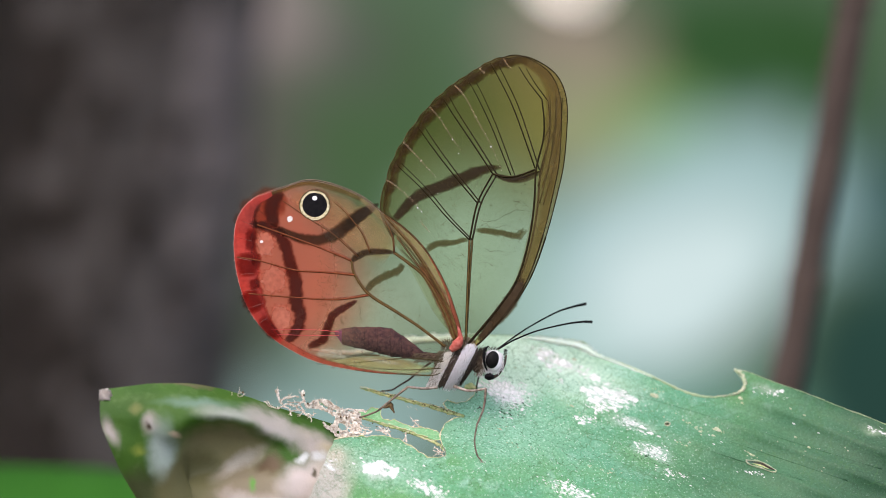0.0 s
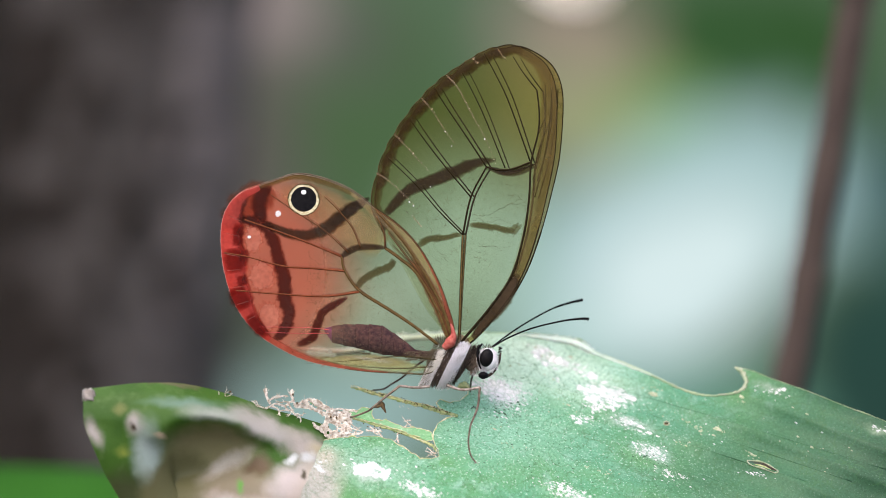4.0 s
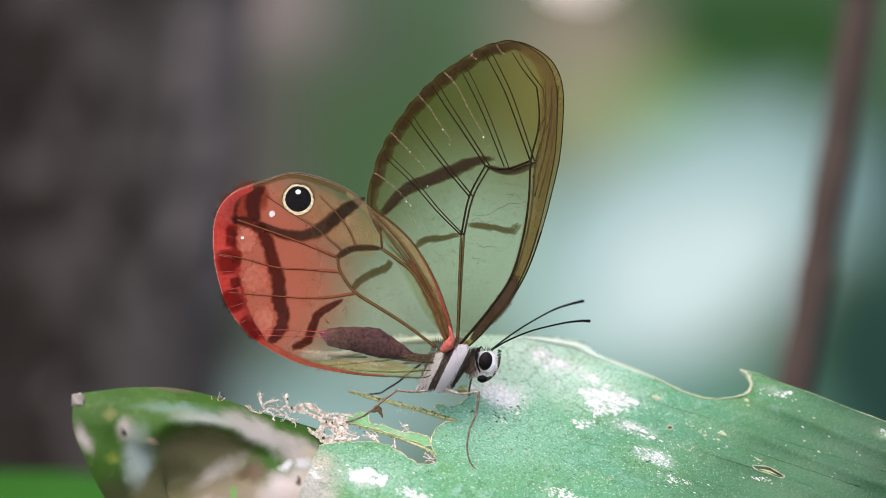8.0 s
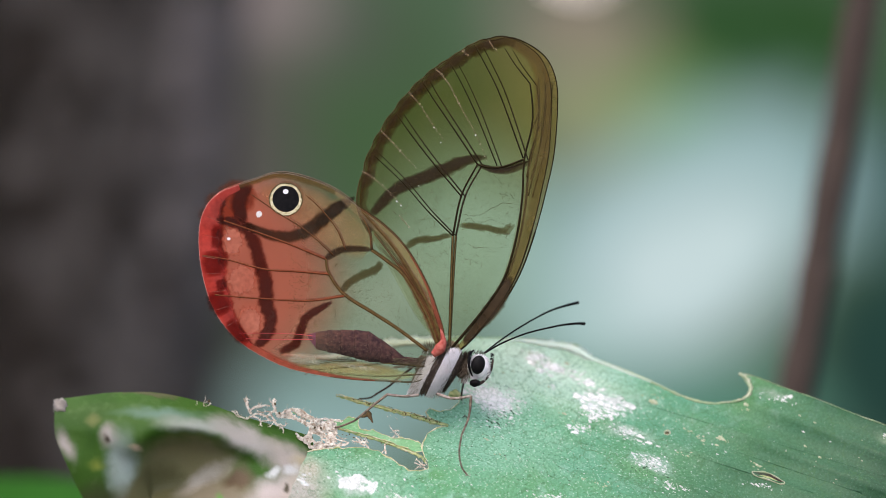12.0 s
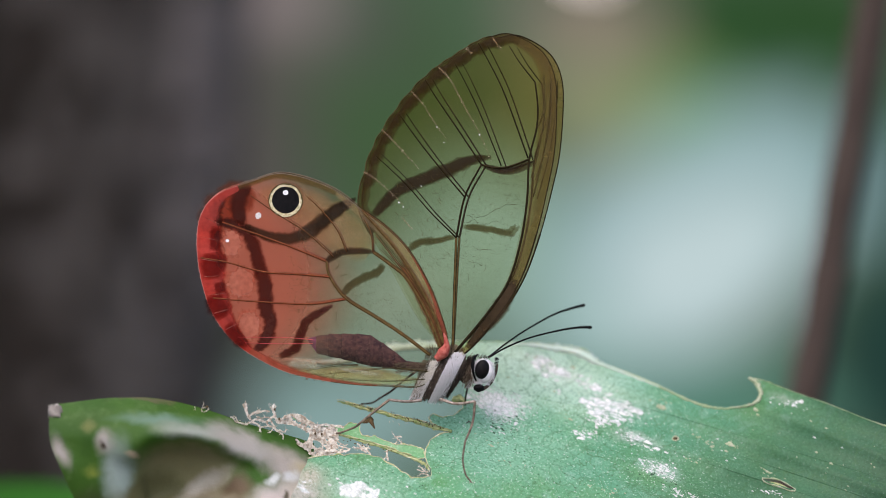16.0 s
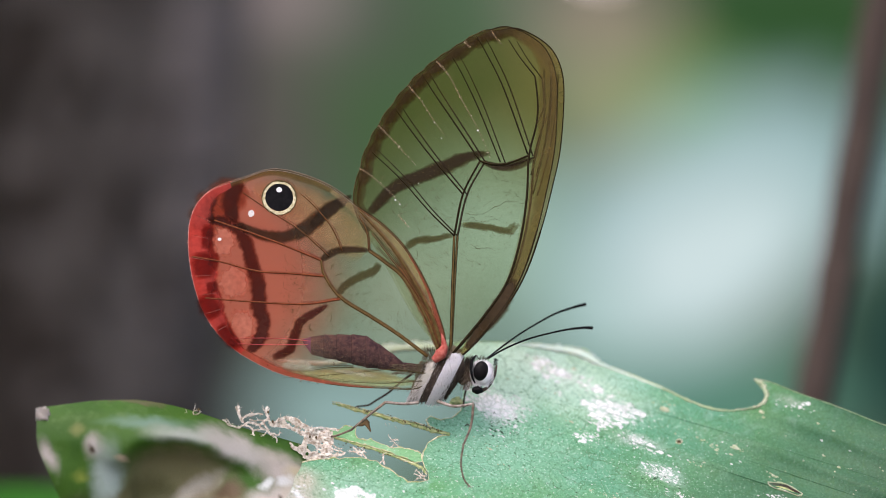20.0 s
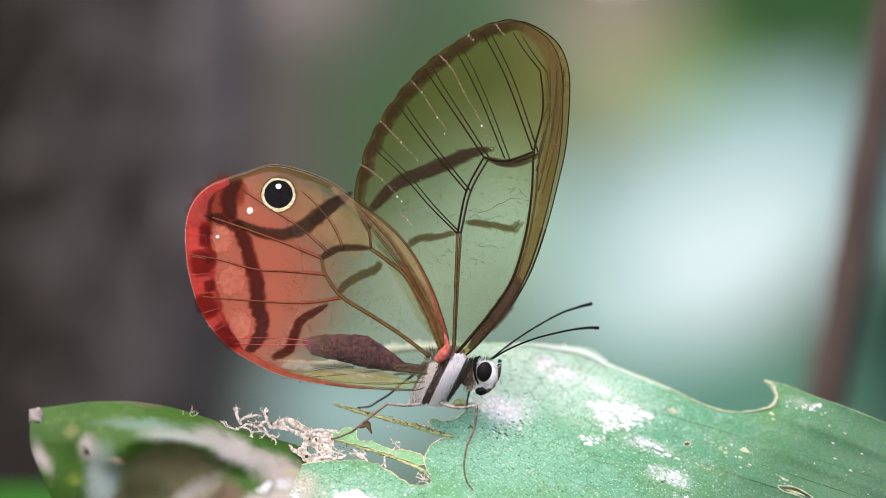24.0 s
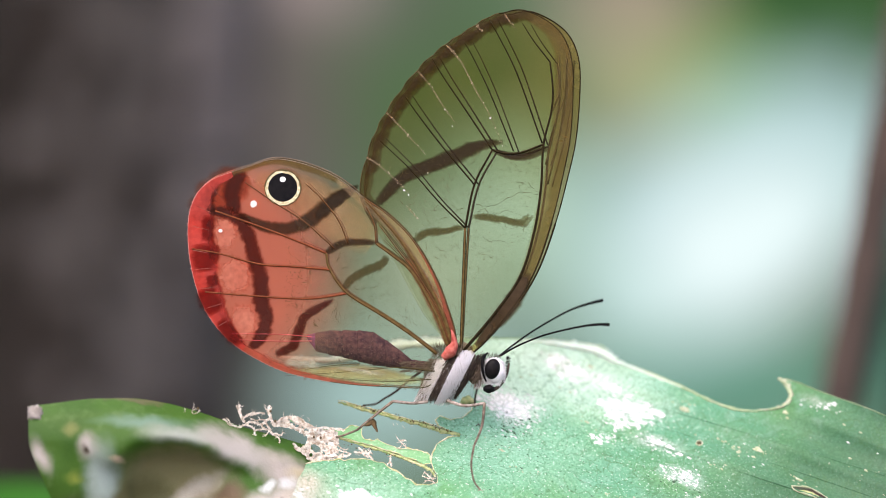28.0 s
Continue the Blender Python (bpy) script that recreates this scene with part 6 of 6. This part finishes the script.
DOWN = (-0.45, -0.15, -1.0)
fur(420, thorax_spot(786, 806, 620, 682, 0.50), M_WHITE, 13, "greyish white fur stripe", spread=0.16, lean=DOWN)
fur(860, thorax_spot(825, 848, 607, 684, 0.50), M_WHITE, 13, "white fur stripe", spread=0.16, lean=DOWN)
fur(160, thorax_spot(868, 876, 634, 664, 0.80), M_GREYFUR, 7, "cream belly fur", lean=DOWN)
fur(330, thorax_spot(807, 820, 614, 682, 0.48), M_DARKFUR, 12, "dark fur stripe", spread=0.2, lean=DOWN)
fur(400, thorax_spot(851, 864, 613, 676, 0.72), M_DARKFUR, 12, "dark fur stripe", spread=0.2, lean=DOWN)
fur(260, thorax_spot(776, 790, 620, 684, 0.3), M_FUR, 9, "brown fur", lean=DOWN)
fur(70, thorax_spot(796, 858, 608, 680, 0.5), M_FUR, 11, "longer brown hairs", spread=0.7, lean=DOWN)
fur(60, thorax_spot(790, 850, 608, 680, 0.5), M_GREYFUR, 11, "longer pale hairs", spread=0.7, lean=DOWN)
fur(110, thorax_spot(784, 828, 603, 622, 0.3), M_FUR, 10, "brown fur at the wing base", lean=(0.1, -0.3, 0.8))
fur(120, lambda: (at_root(g.uniform(735, 785), 625 + g.uniform(0, 16), -0.8), Vector((0, -1, 0.2))), M_FUR, 9, "brown fur", lean=(-0.9, -0.2, -0.2))

fur(60, lambda: (at_root(g.uniform(840, 858), g.uniform(628, 662), g.uniform(-0.95, -0.6)), Vector((0, -0.9, 0))), M_FUR, 8, "brown neck fur", lean=DOWN)
fur(40, lambda: (at_root(g.uniform(640, 765), 616 + g.uniform(0, 16), -1.1), Vector((0, -0.9, -0.4))), M_ABD, 4, "brown belly fur", lean=(-0.9, -0.1, -0.2))

# head
hd = at_root(870, 640, 0)
part("neck", ball(at_root(848, 644), 12 * U, 13 * U, 17 * U, tilt, bumpy=0.12, seed=5), M_DARKFUR, FLY, "dark furry neck")
part("head", ball(hd, 18 * U, 22 * U, 22 * U, tilt, bumpy=0.1, seed=8), M_WHITE, FLY, "white-scaled head")
part("collar", tube_data([at_root(x, y, d) for x, y, d in spline(((864, 613, -0.5), (858, 620, -1.0), (856, 632, -1.25), (858, 646, -1.2), (862, 656, -0.9)), 5)], [q * U for q in np.interp(range(21), (0, 8, 20), (1.4, 2.5, 1.2))], 8), M_BLACK, FLY, "black collar behind the eye")
for s in (-1, 1):
    part("eye_rim", ball(at_root(877, 642, s * 0.80), 12.0 * U, 9 * U, 17.0 * U, Matrix.Rotation(radians(14), 3, "Y"), bumpy=0.12, seed=6), M_WHITE, FLY, "white rim round the eye")
    part("eye", ball(at_root(871.5, 637, s * 1.12), 11.6 * U, 8.5 * U, 15.6 * U, Matrix.Rotation(radians(12), 3, "Y")), M_EYE, FLY, "shiny black compound eye")
    part("palp", tube_data([at_root(x, y, s * 0.45) for x, y in spline(((866, 660), (872, 668), (884, 660), (893, 644), (896, 628)), 5)], [q * U for q in np.interp(range(21), (0, 6, 20), (3.5, 2.8, 1.4))], 8), M_DARKFUR, FLY, "dark hairy palp")
part("chin", ball(at_root(866, 667, -0.75), 8.5 * U, 9 * U, 6 * U, bumpy=0.3), M_BLACK, FLY, "black chin tuft")


def face_edge():
    u = g.random()
    return at_root(np.interp(u, (0, 0.4, 0.7, 1), (896, 894, 889, 881)) - g.uniform(0, 3), 618 + 42 * u, g.uniform(-0.7, 0.2)), Vector((0.9, -0.3, 0))


fur(42, face_edge, M_BLACK, 5, "black face bristles", lean=(0.7, 0, 0.1))
fur(24, lambda: (at_root(g.uniform(856, 861), g.uniform(612, 650), g.uniform(-1.3, -0.8)), Vector((-0.5, -0.8, 0))), M_BLACK, 5, "dark collar fur", lean=(0.2, -0.3, -0.9))
fur(60, lambda: (at_root(g.uniform(858, 884), g.uniform(650, 660), g.uniform(-1.0, -0.6)), Vector((0, -0.9, -0.3))), M_WHITE, 6, "white cheek fur")
fur(70, lambda: (at_root(g.uniform(880, 891), g.uniform(624, 656), g.uniform(-1.1, -0.7)), Vector((0.5, -0.8, 0))), M_WHITE, 5, "white face fur", lean=(0.3, -0.2, -0.9))
fur(25, lambda: (at_root(g.uniform(858, 884), g.uniform(614, 622), g.uniform(-0.8, 0.2)), Vector((0, -0.5, 0.8))), M_DARKFUR, 3.5, "dark crown fur", lean=(0.2, 0, 0.6))
ANTENNAE = []
for pts, sd in ((((881, 618), (905, 600), (940, 577), (985, 553), (1015, 543), (1037, 538)), 1.0), (((884, 617), (910, 602), (950, 586), (1000, 574), (1030, 570), (1047, 570)), -0.8)):
    sp = spline([(*p, sd + i * 0.9 * (1 if sd > 0 else -1)) for i, p in enumerate(pts)], 8)
    n = len(sp) - 1
    foot = at_root(*sp[0])
    ant = part("antenna", local(tube_data([at_root(*p) for p in sp], [U * (1.4 if i < n * 0.6 else 1.4 + 1.2 * (i / n - 0.6) / 0.4) for i in range(n + 1)], 8), foot), M_BLACK, FLY, "thin black antenna")
    ant.location = foot
    for i in range(int(n * 0.55), n + 1):
        part("joint", ball(at_root(*sp[i]) - foot, 1.3 * U, 2.1 * U, 2.1 * U, seg=8, rings=6), M_BLACK, ant)
    ANTENNAE.append(ant)


# legs: coxa to claw
def leg(joints, radii, material, label):
    body = None
    names = ("femur", "tibia", "tarsus")
    holder = None
    for k, nm in enumerate(names):
        a = joints[k]
        sp = spline(a, 6)
        r = 0.66 * np.interp(np.linspace(0, 1, len(sp)), (0, 0.5, 1), radii[k])
        me = tube_data([at_root(*p) for p in sp], [q * U for q in r], 8)
        if holder is None:
            holder = part("leg", me, material, FLY, label)
        else:
            part(nm, me, M_SHIN if material == M_LEG else material, holder)
    end = joints[2][-1]
    for dx in (-3, 3):
        part("claw", tube_data([at_root(*end), at_root(end[0] + dx, end[1] + 2, end[2] - 0.05), at_root(end[0] + dx * 1.6, end[1] + 4, end[2])], [0.9 * U, 0.7 * U, 0.3 * U], 5), material, holder)


leg((((803, 684, -1.4), (830, 692, -2.4), (860, 688, -3.2)), ((860, 688, -3.2), (856, 722, -3.6), (844, 752, -4.0)), ((844, 752, -4.0), (840, 780, -4.1), (844, 804, -4.1), (853, 817, leaf_depth(853, 817) - 0.1))),
    ((4, 3.6, 3.4), (3.4, 3, 2.6), (2.5, 2.3, 2.0)), M_LEG, "slender brown leg stretched down to the leaf")
leg((((774, 686, -1.2), (750, 688, -1.6), (722, 685, -2.0)), ((722, 685, -2.0), (700, 702, -2.2), (668, 728, -2.4)), ((668, 728, -2.4), (640, 738, -1.6), (612, 739, 0.2), (598, 741, leaf_depth(598, 741) - 0.2))),
    ((3.6, 3.4, 3.4), (3.4, 3, 2.6), (2.6, 2.3, 2.0)), M_LEG, "slender brown hind leg reaching back")
leg((((762, 642, 1.4), (748, 652, 2.0), (738, 660, 2.4)), ((738, 660, 2.4), (724, 672, 3.0), (706, 683, 3.6)), ((706, 683, 3.6), (695, 690, 3.9), (684, 692, 4.2), (676, 692, leaf_depth(676, 692) - 0.3))),
    ((3, 3, 2.8), (2.8, 2.6, 2.4), (2.4, 2.2, 1.8)), M_DLEG, "dark hind leg on the rib")
leg((((838, 650, 1.6), (845, 660, 2.2), (847, 668, 2.6)), ((847, 668, 2.6), (844, 682, 3.0), (843, 698, 3.4)), ((843, 698, 3.4), (842, 708, 3.7), (844, 716, 4.0), (849, 721, leaf_depth(849, 721) - 0.2))),
    ((2.8, 2.6, 2.6), (2.4, 2.2, 2.0), (2.0, 1.8, 1.6)), M_DLEG, "dark far leg standing on the leaf")


def motions():
    """One antenna lifts a little in the course of the clip."""
    rise = ((0, 0.0), (5, 0.25), (10, 0.55), (15, 0.9), (20, 1.3), (24, 1.25), (28, 0.95))
    x, y, z = ANTENNAE[0].location
    walk(ANTENNAE[0], [(t, pose(x, y, z, 0, -a, 0)) for t, a in rise])


motions()
